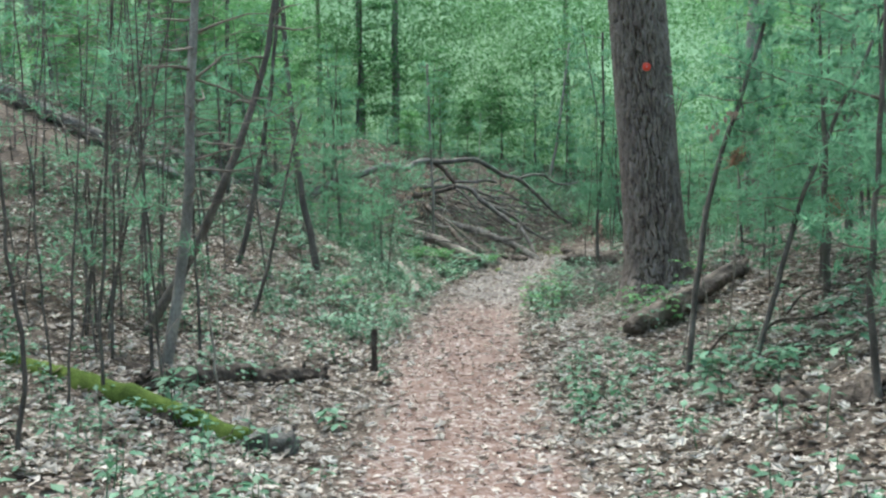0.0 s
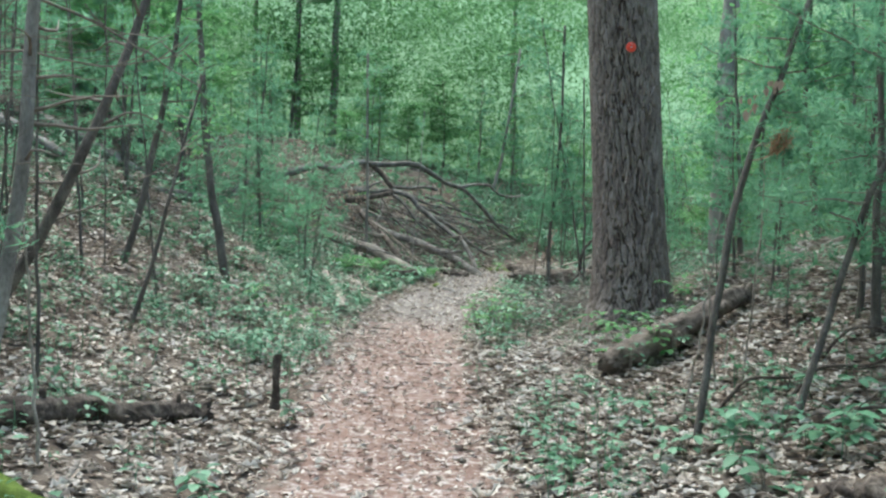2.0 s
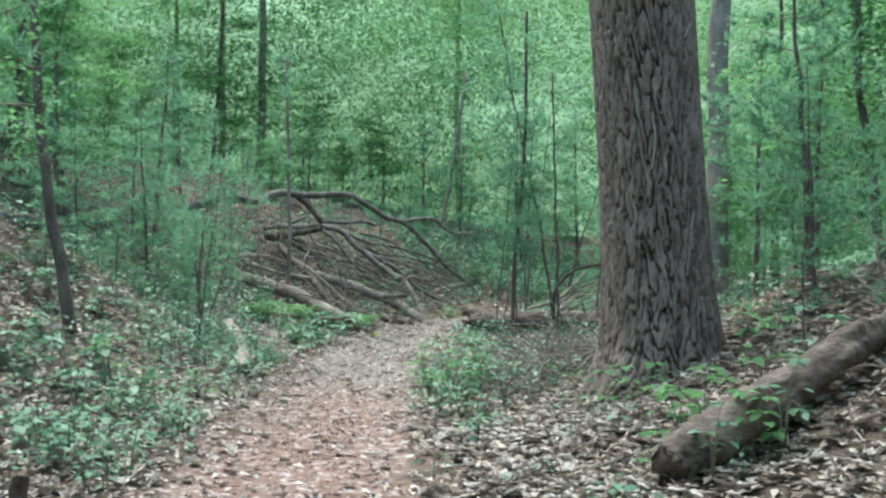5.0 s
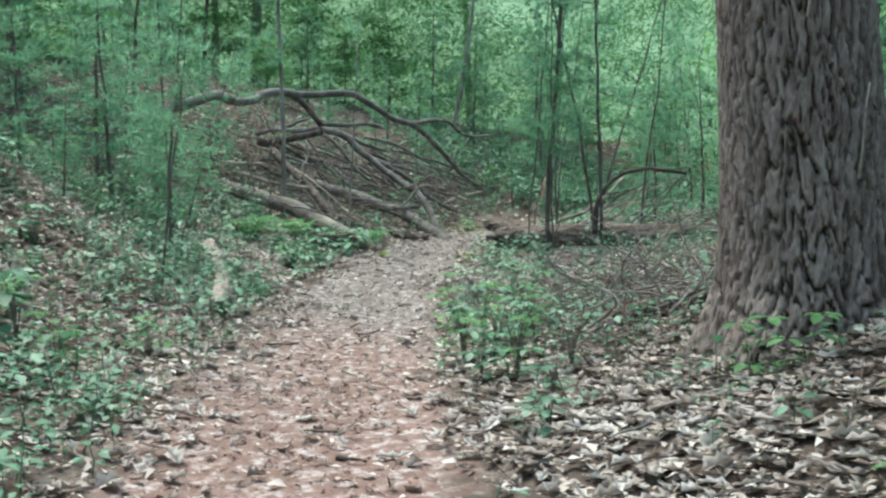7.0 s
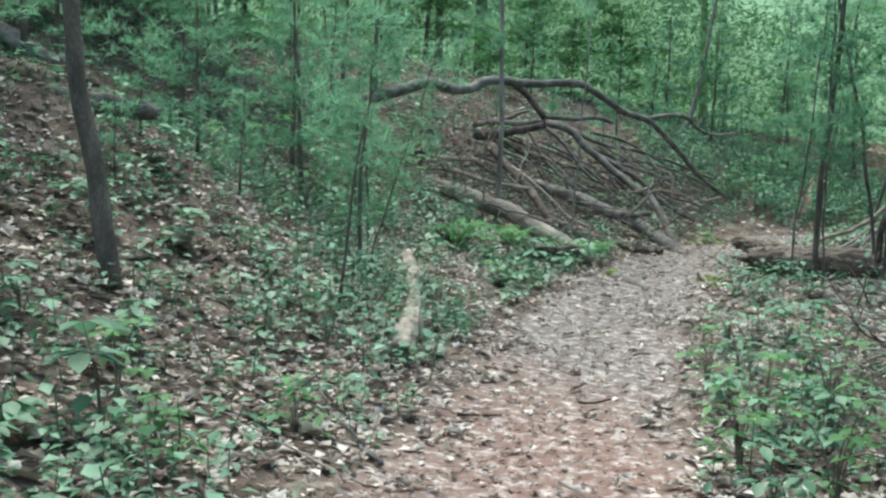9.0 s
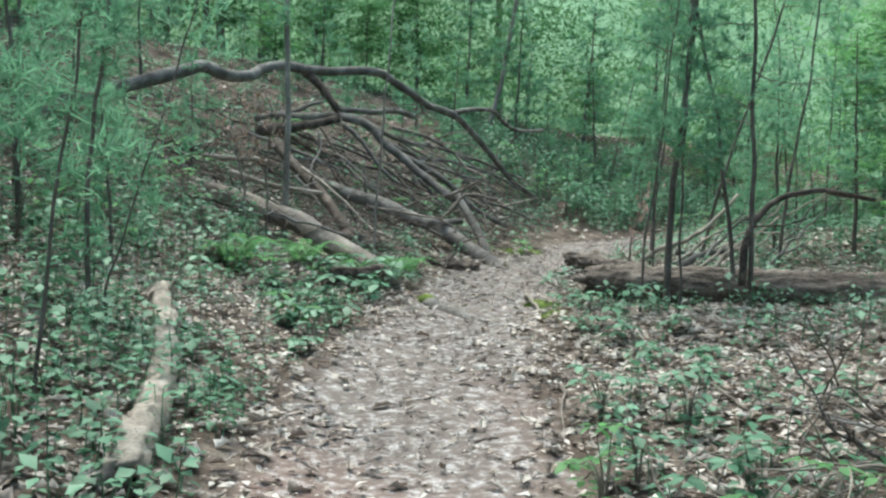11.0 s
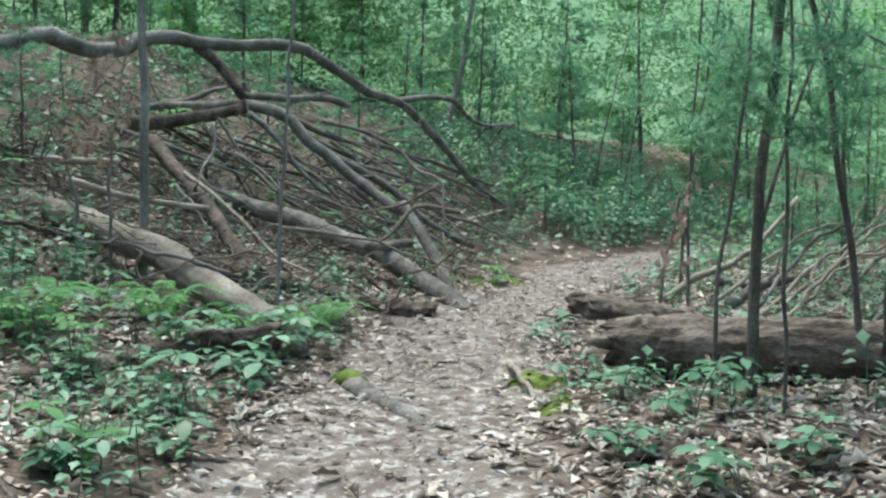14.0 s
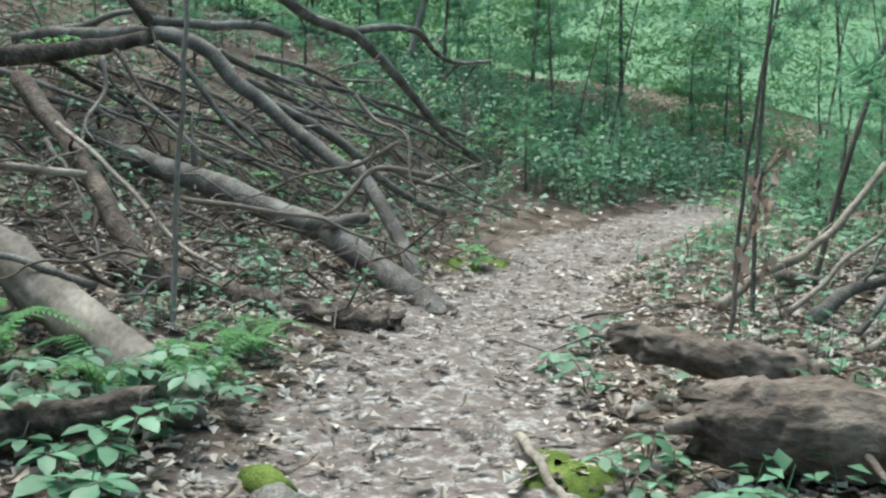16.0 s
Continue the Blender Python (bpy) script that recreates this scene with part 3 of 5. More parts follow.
log("mossy_log", [(-4.3, 9.15, 0.30), (-3.4, 8.8, 0.17), (-2.6, 8.42, 0.02), (-1.72, 8.08, -0.2)], 0.15, 0.11, M_rot, "fallen log covered in bright green moss", seed=2, moss=0.09)
log("fallen_log", [(1.6, 12.36, 0.13), (2.1, 12.62, 0.36), (2.62, 12.9, 0.58), (2.95, 13.1, 0.72)], 0.128, 0.1, M_log, "weathered fallen log with a dark hollow end", seed=5, furrow=0.07, stubs=((0.25, (0.2, -0.8, 0.6), 0.25, 0.03),), broken=0.1)
log("rotten_log", grounded([(-2.75, 9.1), (-2.3, 9.9), (-1.85, 10.6), (-1.6, 10.9)], 0.06), 0.1, 0.07, M_rot, "dark rotten log half sunk in leaves", seed=8, furrow=0.07, rough=0.22, stubs=((0.3, (0, -0.3, 1), 0.16, 0.035), (0.8, (0.1, 0, 1), 0.14, 0.03)), broken=0.15)
log("log_stump", grounded([(-1.62, 7.8), (-1.38, 7.98)], 0.07), 0.09, 0.085, M_dead, "short broken chunk of pale wood in the leaves", seed=9, broken=0.12)
log("rotten_log", grounded([(1.93, 8.1), (2.15, 7.6), (2.5, 7.0)], -0.04), 0.1, 0.13, M_rot, "crumbling reddish rotten log beside the trail", seed=10, furrow=0.07, rough=0.3, broken=0.12, stubs=((0.3, (-1, 0, 0.5), 0.2, 0.04), (0.6, (-1, 0, 0.7), 0.22, 0.03)))
log("pale_log", grounded([(-1.13, 18.8), (-1.25, 20.2), (-1.43, 21.5), (-1.7, 22.7)], 0.045), 0.085, 0.08, M_pale, "pale bark-less birch log pointing to the trail", seed=12, rough=0.2, stubs=((0.97, (0.6, 0, 0.8), 0.2, 0.02), (0.99, (-0.3, 0.2, 1), 0.2, 0.018)), broken=0.1)
log("fallen_log", [(-5.4, 19.7, 1.78), (-4.4, 20.2, 1.66), (-3.5, 20.8, 1.52)], 0.085, 0.075, M_dead, "grey fallen log with a pale upper side on the slope", seed=14, furrow=0.07)
log("fallen_log", grounded([(-6.4, 21.2), (-5.5, 21.3), (-4.6, 21.6)], 0.22), 0.12, 0.1, M_dead, "grey fallen trunk propped on the slope", seed=27, furrow=0.07)
log("fallen_log", grounded([(-7.6, 21.6), (-6.0, 21.5), (-4.6, 21.9)], 0.16), 0.16, 0.12, M_rot, "dark fallen log lying across the slope", seed=15, furrow=0.07)
log("fallen_log", grounded([(-8.2, 17.6), (-6.6, 18.2), (-5.0, 18.4)], 0.14), 0.13, 0.1, M_dead, "grey fallen trunk lying across the slope", seed=16, furrow=0.07)
log("fallen_log", [(-0.1, 25.4, 0.22), (-0.35, 25.32, 0.19), (-0.6, 25.2, 0.16), (-0.83, 25.0, 0.12), (-1.05, 24.7, 0.1), (-1.3, 24.3, 0.12)], 0.068, 0.085, M_rot, "dark fallen log with a sawn end beside the trail", seed=17, furrow=0.07)
log("fallen_log", [(-2.4, 28.5, 0.92), (-1.63, 27.75, 0.75), (-0.95, 27.0, 0.53), (-0.25, 26.1, 0.22), (-0.02, 25.82, 0.02)], 0.115, 0.12, M_bare, "smooth bark-less grey-tan trunk sloping to the ground", seed=18, rough=0.06)
log("rotten_log", [(-0.55, 28.0, 0.36), (0.0, 27.9, 0.2), (0.5, 27.85, 0.09), (1.0, 27.85, 0.04)], 0.11, 0.085, M_rot, "red-brown rotten log beside the trail", seed=19, furrow=0.07, rough=0.25, broken=0.15)
log("rotten_log", [(1.88, 25.05, 0.2), (2.5, 24.75, 0.2), (3.3, 24.4, 0.22), (4.6, 24.0, 0.24), (6.4, 23.6, 0.3)], 0.15, 0.19, M_log, "big crumbling dark rotten log at the trail edge", seed=20, sides=52, rough=0.06, broken=0.05, furrow=0.09, stubs=((0.02, (-0.6, -0.5, 0.1), 0.25, 0.05), (0.2, (-0.2, -1, -0.1), 0.4, 0.02), (0.24, (-0.4, -1, -0.2), 0.45, 0.015)))
log("fallen_log", [(1.82, 25.9, 0.34), (2.1, 25.75, 0.3), (2.5, 25.55, 0.24)], 0.075, 0.08, M_log, "weathered log end lying against the rotten log", seed=21, sides=40, rough=0.08, broken=0.08, furrow=0.11)
log("wooden_stub", [(-1.1, 11.08, -0.1), (-1.095, 11.08, 0.1), (-1.08, 11.09, 0.3)], 0.032, 0.027, M_rot, "dark upright broken stub beside the trail", "stump", 22, 14, (), 0.15, None, 0.04)
peg = log("mossy_root", [(0.3, 25.3, -0.1), (0.42, 25.0, -0.07), (0.58, 24.6, -0.1), (0.76, 24.2, -0.16)], 0.062, 0.05, M_dead, "grey root with a mossy end lying in the trail", "root", 23, 16, furrow=0.08)
mv, mf = tube([(0.3, 25.33, -0.08), (0.33, 25.24, -0.04), (0.4, 25.1, -0.06)], 0.07, 0.055, 12, 8, 0.35, 0, 4)
part("moss", (mv, mf), M_moss, peg, "green moss cushion")
log("root", [(1.36, 25.8, -0.06), (1.33, 25.5, 0.0), (1.35, 25.1, -0.03), (1.36, 24.8, -0.08)], 0.022, 0.016, M_pale, "pale bare root stub at the trail edge", "root", 24, 12)


def moss_patch(x, y, r, seed):
    a = np.linspace(0, 2 * np.pi, 28, endpoint=False)
    rows = []
    for k, s in enumerate((1.0, 0.85, 0.65, 0.4, 0.15)):
        rr = r * s * (1 + 0.25 * np.sin(3 * a + seed) + 0.12 * np.sin(7 * a + 2 * seed))
        px, py = x + rr * np.cos(a), y + rr * np.sin(a) * 1.4
        rows.append(np.stack([px, py, land(px, py) - 0.01 + 0.05 * (1 - s) ** 0.5 + 0.006 * np.sin(px * 70) * np.sin(py * 60)], 1))
    v = np.concatenate(rows)
    j = np.arange(28)
    f = np.concatenate([np.stack([k * 28 + j, k * 28 + (j + 1) % 28, (k + 1) * 28 + (j + 1) % 28, (k + 1) * 28 + j], 1) for k in range(4)])
    tagged(part("moss_patch", (v, f), M_moss), "green moss cushion at the edge of the trail", "moss")


for k, (x, y, r) in enumerate(((1.5, 25.3, 0.13), (1.52, 24.75, 0.11), (1.42, 24.5, 0.12), (1.44, 25.4, 0.16), (1.3, 29.6, 0.12), (1.75, 30.3, 0.2), (2.1, 30.6, 0.16))):
    moss_patch(x, y, r, k)

# ---- the brush pile: limbs of a fallen crown ----
GROUP = "limbs of the brush pile"


def limb(ctrl, r0, r1, seed, twigs=0, material=None, label="weathered grey dead limb in the brush pile", wob=0.03, twig_len=0.6, name="fallen_limb"):
    material = material or M_dead
    ob = part(name, tube(ctrl, r0, r1, 10, 0, 0.12, wob, seed), material)
    tagged(ob, label, "branch", GROUP)
    r = np.random.default_rng(seed + 100)
    pts = curve_points(ctrl, 40)
    for k in range(twigs):
        i = int(r.uniform(8, 38))
        d = pts[min(i + 1, 39)] - pts[i - 1]
        d /= np.linalg.norm(d)
        d = d + r.normal(0, 0.55, 3)
        d /= np.linalg.norm(d)
        ln = twig_len * r.uniform(0.5, 1.3)
        p = pts[i]
        bend = r.normal(0, 0.05 * ln, 3)
        rr = max(0.005, (r0 + (r1 - r0) * i / 40) * 0.35)
        part("side_branch", tube([p, p + d * ln * 0.5 + bend, p + d * ln + bend * 0.3], rr, 0.003, 6, 8, 0.1, 0.03, seed + k), material, ob)
    return ob


limb([(-4.6, 28.4, 1.55), (-4.0, 28.9, 1.95), (-3.3, 29.4, 2.2), (-2.74, 29.80, 2.41), (-2.54, 30.00, 2.50), (-2.35, 30.20, 2.43), (-2.18, 30.40, 2.40), (-1.92, 30.60, 2.44), (-1.81, 30.80, 2.56), (-1.49, 31.00, 2.62), (-1.27, 31.30, 2.60), (-0.91, 31.60, 2.61), (-0.45, 31.90, 2.66), (-0.16, 32.20, 2.66), (0.01, 32.40, 2.58), (0.31, 32.60, 2.41), (0.63, 32.90, 2.22), (1.05, 33.30, 2.12), (1.32, 33.60, 1.92), (1.60, 33.90, 1.66), (1.90, 34.20, 1.36), (2.20, 34.50, 1.04), (2.68, 34.90, 0.74)], 0.1, 0.045, 31, 3, label="long arching grey limb over the brush pile", wob=0.012, twig_len=0.4)
limb([(1.05, 33.30, 2.13), (1.43, 33.92, 2.23), (1.85, 34.54, 2.24), (2.13, 35.16, 2.05), (2.48, 35.78, 1.96), (3.02, 36.40, 2.01)], 0.045, 0.026, 32, 3, label="crooked grey limb end standing out of the brush pile", wob=0.008, twig_len=0.3)
limb([(2.48, 35.60, 1.93), (2.33, 35.60, 1.76), (2.18, 35.60, 1.58)], 0.014, 0.005, 131, 2, M_rot, wob=0.01, twig_len=0.25)
limb([(2.77, 36.00, 1.94), (2.62, 36.00, 1.73), (2.47, 36.00, 1.54)], 0.014, 0.005, 132, 2, M_rot, wob=0.01, twig_len=0.25)
limb([(2.11, 35.00, 2.06), (2.16, 35.10, 2.18), (2.29, 35.20, 2.36)], 0.01, 0.004, 133, 3, M_pale, label="pale barkless twig in the brush pile", wob=0.01, twig_len=0.2)
limb([(-1.28, 31.40, 2.58), (-1.02, 31.33, 2.36), (-0.88, 31.27, 2.17), (-0.76, 31.20, 2.01)], 0.065, 0.05, 33, 1, M_rot, wob=0.012, twig_len=0.5)
limb([(-1.70, 31.60, 1.91), (-1.16, 31.50, 1.92), (-0.75, 31.40, 1.93), (-0.49, 31.30, 1.89), (-0.24, 31.20, 1.76), (-0.07, 31.10, 1.55), (0.17, 31.00, 1.38), (0.38, 30.90, 1.19), (0.66, 30.70, 0.98), (0.9, 30.50, 0.81)], 0.075, 0.055, 34, 1, label="thick crooked grey limb running down through the brush pile", wob=0.008, twig_len=0.5)
limb([(0.92, 30.3, 0.88), (1.1, 30.0, 0.59), (1.22, 29.7, 0.35), (1.29, 29.4, 0.14), (1.32, 29.33, -0.06)], 0.056, 0.064, 46, 0, label="short cut limb leaning on the thick limb", wob=0.005)
limb([(-0.26, 32.40, 1.85), (0.05, 32.71, 1.70), (0.44, 33.03, 1.60), (0.81, 33.34, 1.57), (1.24, 33.66, 1.44), (1.57, 33.97, 1.36), (1.99, 34.29, 1.21), (2.44, 34.60, 1.06)], 0.04, 0.02, 102, 4, wob=0.012, twig_len=0.5)
limb([(0.25, 31.20, 1.36), (0.67, 31.32, 1.14), (0.96, 31.44, 0.94), (1.22, 31.56, 0.70), (1.49, 31.68, 0.52), (1.84, 31.80, 0.36)], 0.045, 0.035, 35, 3, wob=0.012, twig_len=0.5)
limb([(0.43, 32.00, 1.32), (0.86, 32.47, 1.21), (1.28, 32.93, 1.10), (1.73, 33.40, 1.02)], 0.026, 0.014, 101, 3, wob=0.012, twig_len=0.5)
limb([(-0.78, 31.40, 2.04), (-0.26, 31.70, 2.04), (-0.02, 32.00, 2.07), (0.16, 32.30, 2.08), (0.39, 32.60, 2.03)], 0.04, 0.045, 43, 1, wob=0.012, twig_len=0.5)
limb([(-2.01, 31.80, 1.88), (-1.69, 31.90, 1.97), (-1.43, 32.00, 2.03), (-1.23, 32.10, 2.13), (-1.03, 32.20, 2.19)], 0.05, 0.025, 42, 2, wob=0.012, twig_len=0.5)
limb([(-1.86, 30.60, 1.67), (-1.59, 30.75, 1.71), (-1.29, 30.90, 1.76), (-1.05, 31.05, 1.81), (-0.74, 31.20, 1.90)], 0.085, 0.06, 41, 2, M_rot, wob=0.012, twig_len=0.5)
limb([(-1.54, 30.00, 1.50), (-1.31, 29.70, 1.25), (-1.13, 29.40, 1.11), (-0.99, 29.10, 0.97), (-0.85, 28.80, 0.86), (-0.71, 28.50, 0.69), (-0.54, 28.20, 0.49), (-0.37, 27.90, 0.37)], 0.075, 0.06, 38, 3, M_rot, label="dark limb leaning across the brush pile", wob=0.012, twig_len=0.5)
limb([(-1.13, 29.20, 1.18), (-0.82, 28.85, 0.98), (-0.55, 28.50, 0.77), (-0.25, 28.15, 0.50), (0.04, 27.80, 0.38)], 0.02, 0.014, 39, 2, M_pale, label="pale thin limb leaning across the brush pile", wob=0.012, twig_len=0.5)
limb([(-1.28, 31.00, 1.12), (-0.95, 30.70, 0.97), (-0.55, 30.40, 0.82), (-0.10, 30.10, 0.70), (0.33, 29.80, 0.53), (0.65, 29.50, 0.43), (0.97, 29.20, 0.24), (1.17, 28.90, 0.12), (1.32, 28.66, 0.03), (1.4, 28.5, -0.12)], 0.09, 0.1, 36, 1, label="thick grey limb sloping down to the trail", wob=0.012, twig_len=0.5)
limb([(0.54, 29.20, 0.51), (0.76, 29.40, 0.51), (0.97, 29.60, 0.52)], 0.05, 0.04, 37, 0, wob=0.012, twig_len=0.5)
limb([(-2.30, 28.60, 1.30), (-2.00, 28.70, 1.27), (-1.63, 28.80, 1.27)], 0.035, 0.03, 40, 1, M_pale, label="pale barkless limb lying across the brush pile", wob=0.012, twig_len=0.5)
limb([(-1.89, 28.00, 1.11), (-1.57, 28.20, 1.00), (-1.28, 28.40, 0.93), (-0.84, 28.60, 0.87)], 0.035, 0.025, 44, 2, M_pale, label="pale barkless limb lying across the brush pile", wob=0.012, twig_len=0.5)
limb([(0.81, 33.20, 1.70), (1.09, 33.20, 1.81), (1.32, 33.20, 1.83)], 0.015, 0.009, 103, 2, M_pale, label="pale barkless twig in the brush pile", wob=0.015, twig_len=0.25)
limb([(0.91, 33.30, 1.63), (1.22, 33.30, 1.63), (1.51, 33.30, 1.57)], 0.015, 0.009, 104, 2, M_pale, label="pale barkless twig in the brush pile", wob=0.015, twig_len=0.25)
limb([(1.66, 33.00, 0.50), (1.96, 33.53, 0.61), (2.32, 34.07, 0.67), (2.62, 34.60, 0.72)], 0.03, 0.016, 105, 3, M_pale, label="pale forked branch at the edge of the brush pile", wob=0.015, twig_len=0.35)
limb([(-0.72, 31.00, 1.29), (-0.50, 30.87, 1.11), (-0.29, 30.73, 0.93), (-0.05, 30.60, 0.81)], 0.03, 0.015, 106, 3, wob=0.012, twig_len=0.5)
limb([(-0.70, 31.20, 1.84), (-0.45, 31.10, 1.63), (-0.24, 31.00, 1.35), (0.04, 30.90, 1.05), (0.19, 30.80, 0.97)], 0.035, 0.0175, 107, 3, wob=0.012, twig_len=0.5)
limb([(0.00, 32.60, 1.59), (0.56, 33.05, 1.38), (1.16, 33.50, 1.32), (1.79, 33.95, 1.14), (2.36, 34.40, 0.88)], 0.034, 0.017, 110, 3, wob=0.012, twig_len=0.5)
limb([(0.06, 33.00, 1.85), (0.56, 33.25, 1.75), (1.01, 33.50, 1.54), (1.47, 33.75, 1.27), (1.80, 34.00, 0.93)], 0.03, 0.015, 111, 3, wob=0.012, twig_len=0.5)
limb([(0.43, 30.80, 1.06), (0.63, 30.70, 0.85), (0.81, 30.60, 0.68)], 0.026, 0.013, 108, 3, wob=0.012, twig_len=0.5)
rb = random.Random(5)
def crooked(p, q, n, kick):
    """Control points from p to q with kinks."""
    p, q = np.array(p, float), np.array(q, float)
    out = [p]
    for s in range(1, n):
        out.append(p + (q - p) * (s / n + rb.uniform(-0.3, 0.3) / n) + np.array([rb.gauss(0, kick) for _ in range(3)]))
    return out + [q]


def pile_top(x):
    return float(np.interp(x, (-2.5, -0.5, 0.6, 1.4, 2.1, 2.6), (1.9, 1.85, 1.6, 1.3, 1.0, 0.6)))


for k in range(60):
    x0, y0 = rb.uniform(-2.1, 1.5), rb.uniform(29.8, 34.0)
    g0 = gz(x0, y0)
    ln = rb.uniform(0.9, 2.8)
    zt = g0 + rb.uniform(0.1, 1.0) * max(0.1, pile_top(x0) - g0)
    style = rb.random()
    ang = rb.gauss(-0.1, 0.6) if style < 0.5 else rb.uniform(0, 6.28)
    drop = rb.uniform(0.05, 0.6)
    if style > 0.85:
        zt, drop = g0 + rb.uniform(0.1, 0.5), rb.uniform(-0.5, -0.2)
    if math.cos(ang) > 0:
        ln = min(ln, max(0.4, (2.3 - x0) / max(0.3, math.cos(ang))))
    x1, y1 = x0 + math.cos(ang) * ln, y0 + math.sin(ang) * 0.3 * ln
    z1 = max(gz(x1, y1) + 0.04, min(zt - drop * ln, rb.uniform(0.15, 1.0) * pile_top(x1)))
    limb(crooked((x0, y0, zt), (x1, y1, z1), 4, 0.026 * ln), rb.choice((0.01, 0.014, 0.02, 0.027, 0.034)), 0.007, 200 + k, rb.choice((1, 2, 3, 4)), rb.choice((M_dead, M_dead, M_rot, M_twig, M_grey, M_dead)), "thin dead branch tangled in the brush pile", 0.008, 0.35, "dead_branch")
for k in range(44):
    x0, y0 = rb.uniform(-3.6, 0.4), rb.uniform(26.0, 31.5)
    ang = rb.uniform(0, 6.28)
    ln = rb.uniform(0.7, 2.0)
    x1, y1 = x0 + ln * math.cos(ang), y0 + ln * math.sin(ang) * 0.6
    z0, z1 = gz(x0, y0) + rb.uniform(0.03, 0.6), gz(x1, y1) + rb.uniform(0.02, 0.2)
    limb([(x0, y0, z0), ((x0 + x1) / 2, (y0 + y1) / 2, (z0 + z1) / 2 + rb.uniform(0, 0.15)), (x1, y1, z1)], rb.uniform(0.008, 0.022), 0.005, 300 + k, 2, rb.choice((M_dead, M_twig, M_rot)), "thin dead branch lying in the brush", 0.05, 0.4, "dead_branch")



def twig_mat(name, count, xr, yr, top, label, material, size=(0.2, 0.7), thick=0.005):
    """A loose mat of small broken twigs, from the ground up to a given height."""
    r = np.random.default_rng(count)
    x, y = r.uniform(*xr, count), r.uniform(*yr, count)
    ok = (np.abs(x - trail_x(y)) > 0.75)
    x, y = x[ok], y[ok]
    n = len(x)
    a = np.linspace(0, 2 * np.pi, 4, endpoint=False)
    rows = [(0, 1.0, 0), (0.35, 0.9, 0.05), (0.7, 0.65, -0.04), (1, 0.3, 0.03)]
    v = np.array([(q * np.cos(t) * 1.0 + bend, s, q * np.sin(t)) for s, q, bend in rows for t in a])
    f = np.array([(k * 4 + j, k * 4 + (j + 1) % 4, k * 4 + 4 + (j + 1) % 4, k * 4 + 4 + j) for k in range(3) for j in range(4)])
    ln = r.uniform(*size, n)
    w = thick * r.uniform(0.5, 1.6, n)
    sv = v.copy()
    out = []
    for k in range(3):
        q = np.arange(n) % 3 == k
        t = sv.copy()
        t[:, 0] = sv[:, 0] - np.repeat([b for _, _, b in rows], 4)
        rot = turns(r.uniform(0, 6.3, q.sum()), r.normal(0.05, 0.3, q.sum()), r.uniform(0, 6.3, q.sum()))
        m = np.stack([w[q], ln[q], w[q]], 1)
        vv, ff = scatter((t, f), np.stack([x[q], y[q], land(x[q], y[q]) + 0.015 + top * r.uniform(0, 1, q.sum()) ** 2], 1), rot, m)
        shift = np.tile(np.repeat([b for _, _, b in rows], 4), int(q.sum())) * np.repeat(ln[q], 16) * (1.5 if k else -1.2)
        vv[:, 2] += shift
        out.append((vv, ff))
    tagged(part(name, join(out), material), label, "twigs", kind="stuff")


twig_mat("brushwood", 620, (-3.2, 2.3), (27.0, 35.0), 0.4, "loose dead twigs filling the brush pile", M_rot, (0.25, 0.9), 0.007)
twig_mat("brushwood", 330, (-3.0, 2.4), (26.6, 35.0), 0.5, "loose grey dead twigs filling the brush pile", M_dead, (0.25, 0.9), 0.007)
twig_mat("brushwood", 420, (1.25, 3.0), (15.9, 19.0), 0.3, "loose pale twigs beside the pine", M_twig, (0.15, 0.6), 0.004)
twig_mat("brushwood", 900, (-5.5, 5.5), (5.5, 26.0), 0.03, "small broken twigs among the leaves", M_twig, (0.12, 0.5), 0.004)

# a low tangle of dead twigs between the pine and the trail
for k in range(46):
    x0, y0 = rb.uniform(1.35, 2.9), rb.uniform(16.0, 19.0)
    ang, ln = rb.uniform(0, 6.28), rb.uniform(0.4, 1.3)
    x1, y1 = max(1.15, x0 + ln * math.cos(ang)), y0 + 0.6 * ln * math.sin(ang)
    z0, z1 = gz(x0, y0) + rb.uniform(0.01, 0.1), gz(x1, y1) + rb.choice((0.05, 0.15, 0.3, 0.45, 0.6)) * rb.uniform(0.6, 1.1)
    ob = limb(crooked((x0, y0, z0), (x1, y1, z1), 3, 0.05 * ln), rb.choice((0.007, 0.009, 0.012, 0.016)), 0.003, 650 + k, 5, rb.choice((M_twig, M_dead, M_grey, M_pale)), "dead twiggy branch lying beside the pine", 0.02, 0.4, "dead_branch")
    tagged(ob, group="dead branches beside the pine")
log("rotten_log", grounded([(1.75, 17.1), (2.1, 16.6), (2.5, 16.1)], 0.03), 0.07, 0.06, M_rot, "short dark rotten log beside the pine", seed=26, rough=0.25, broken=0.08)

ob = limb([(1.3, 14.47, 0.02), (1.55, 14.55, 0.06), (1.75, 14.66, 0.1), (1.96, 14.78, 0.17)], 0.013, 0.006, 690, 1, M_pale, "pale forked dry branch lying on the leaves", 0.01, 0.3, "dead_branch")
part("fork", tube([(1.5, 14.53, 0.06), (1.68, 14.4, 0.08), (1.92, 14.18, 0.1)], 0.01, 0.005, 6, 8, 0.1, 0.01, 691), M_pale, ob)
tagged(ob, group="dead branches beside the pine")

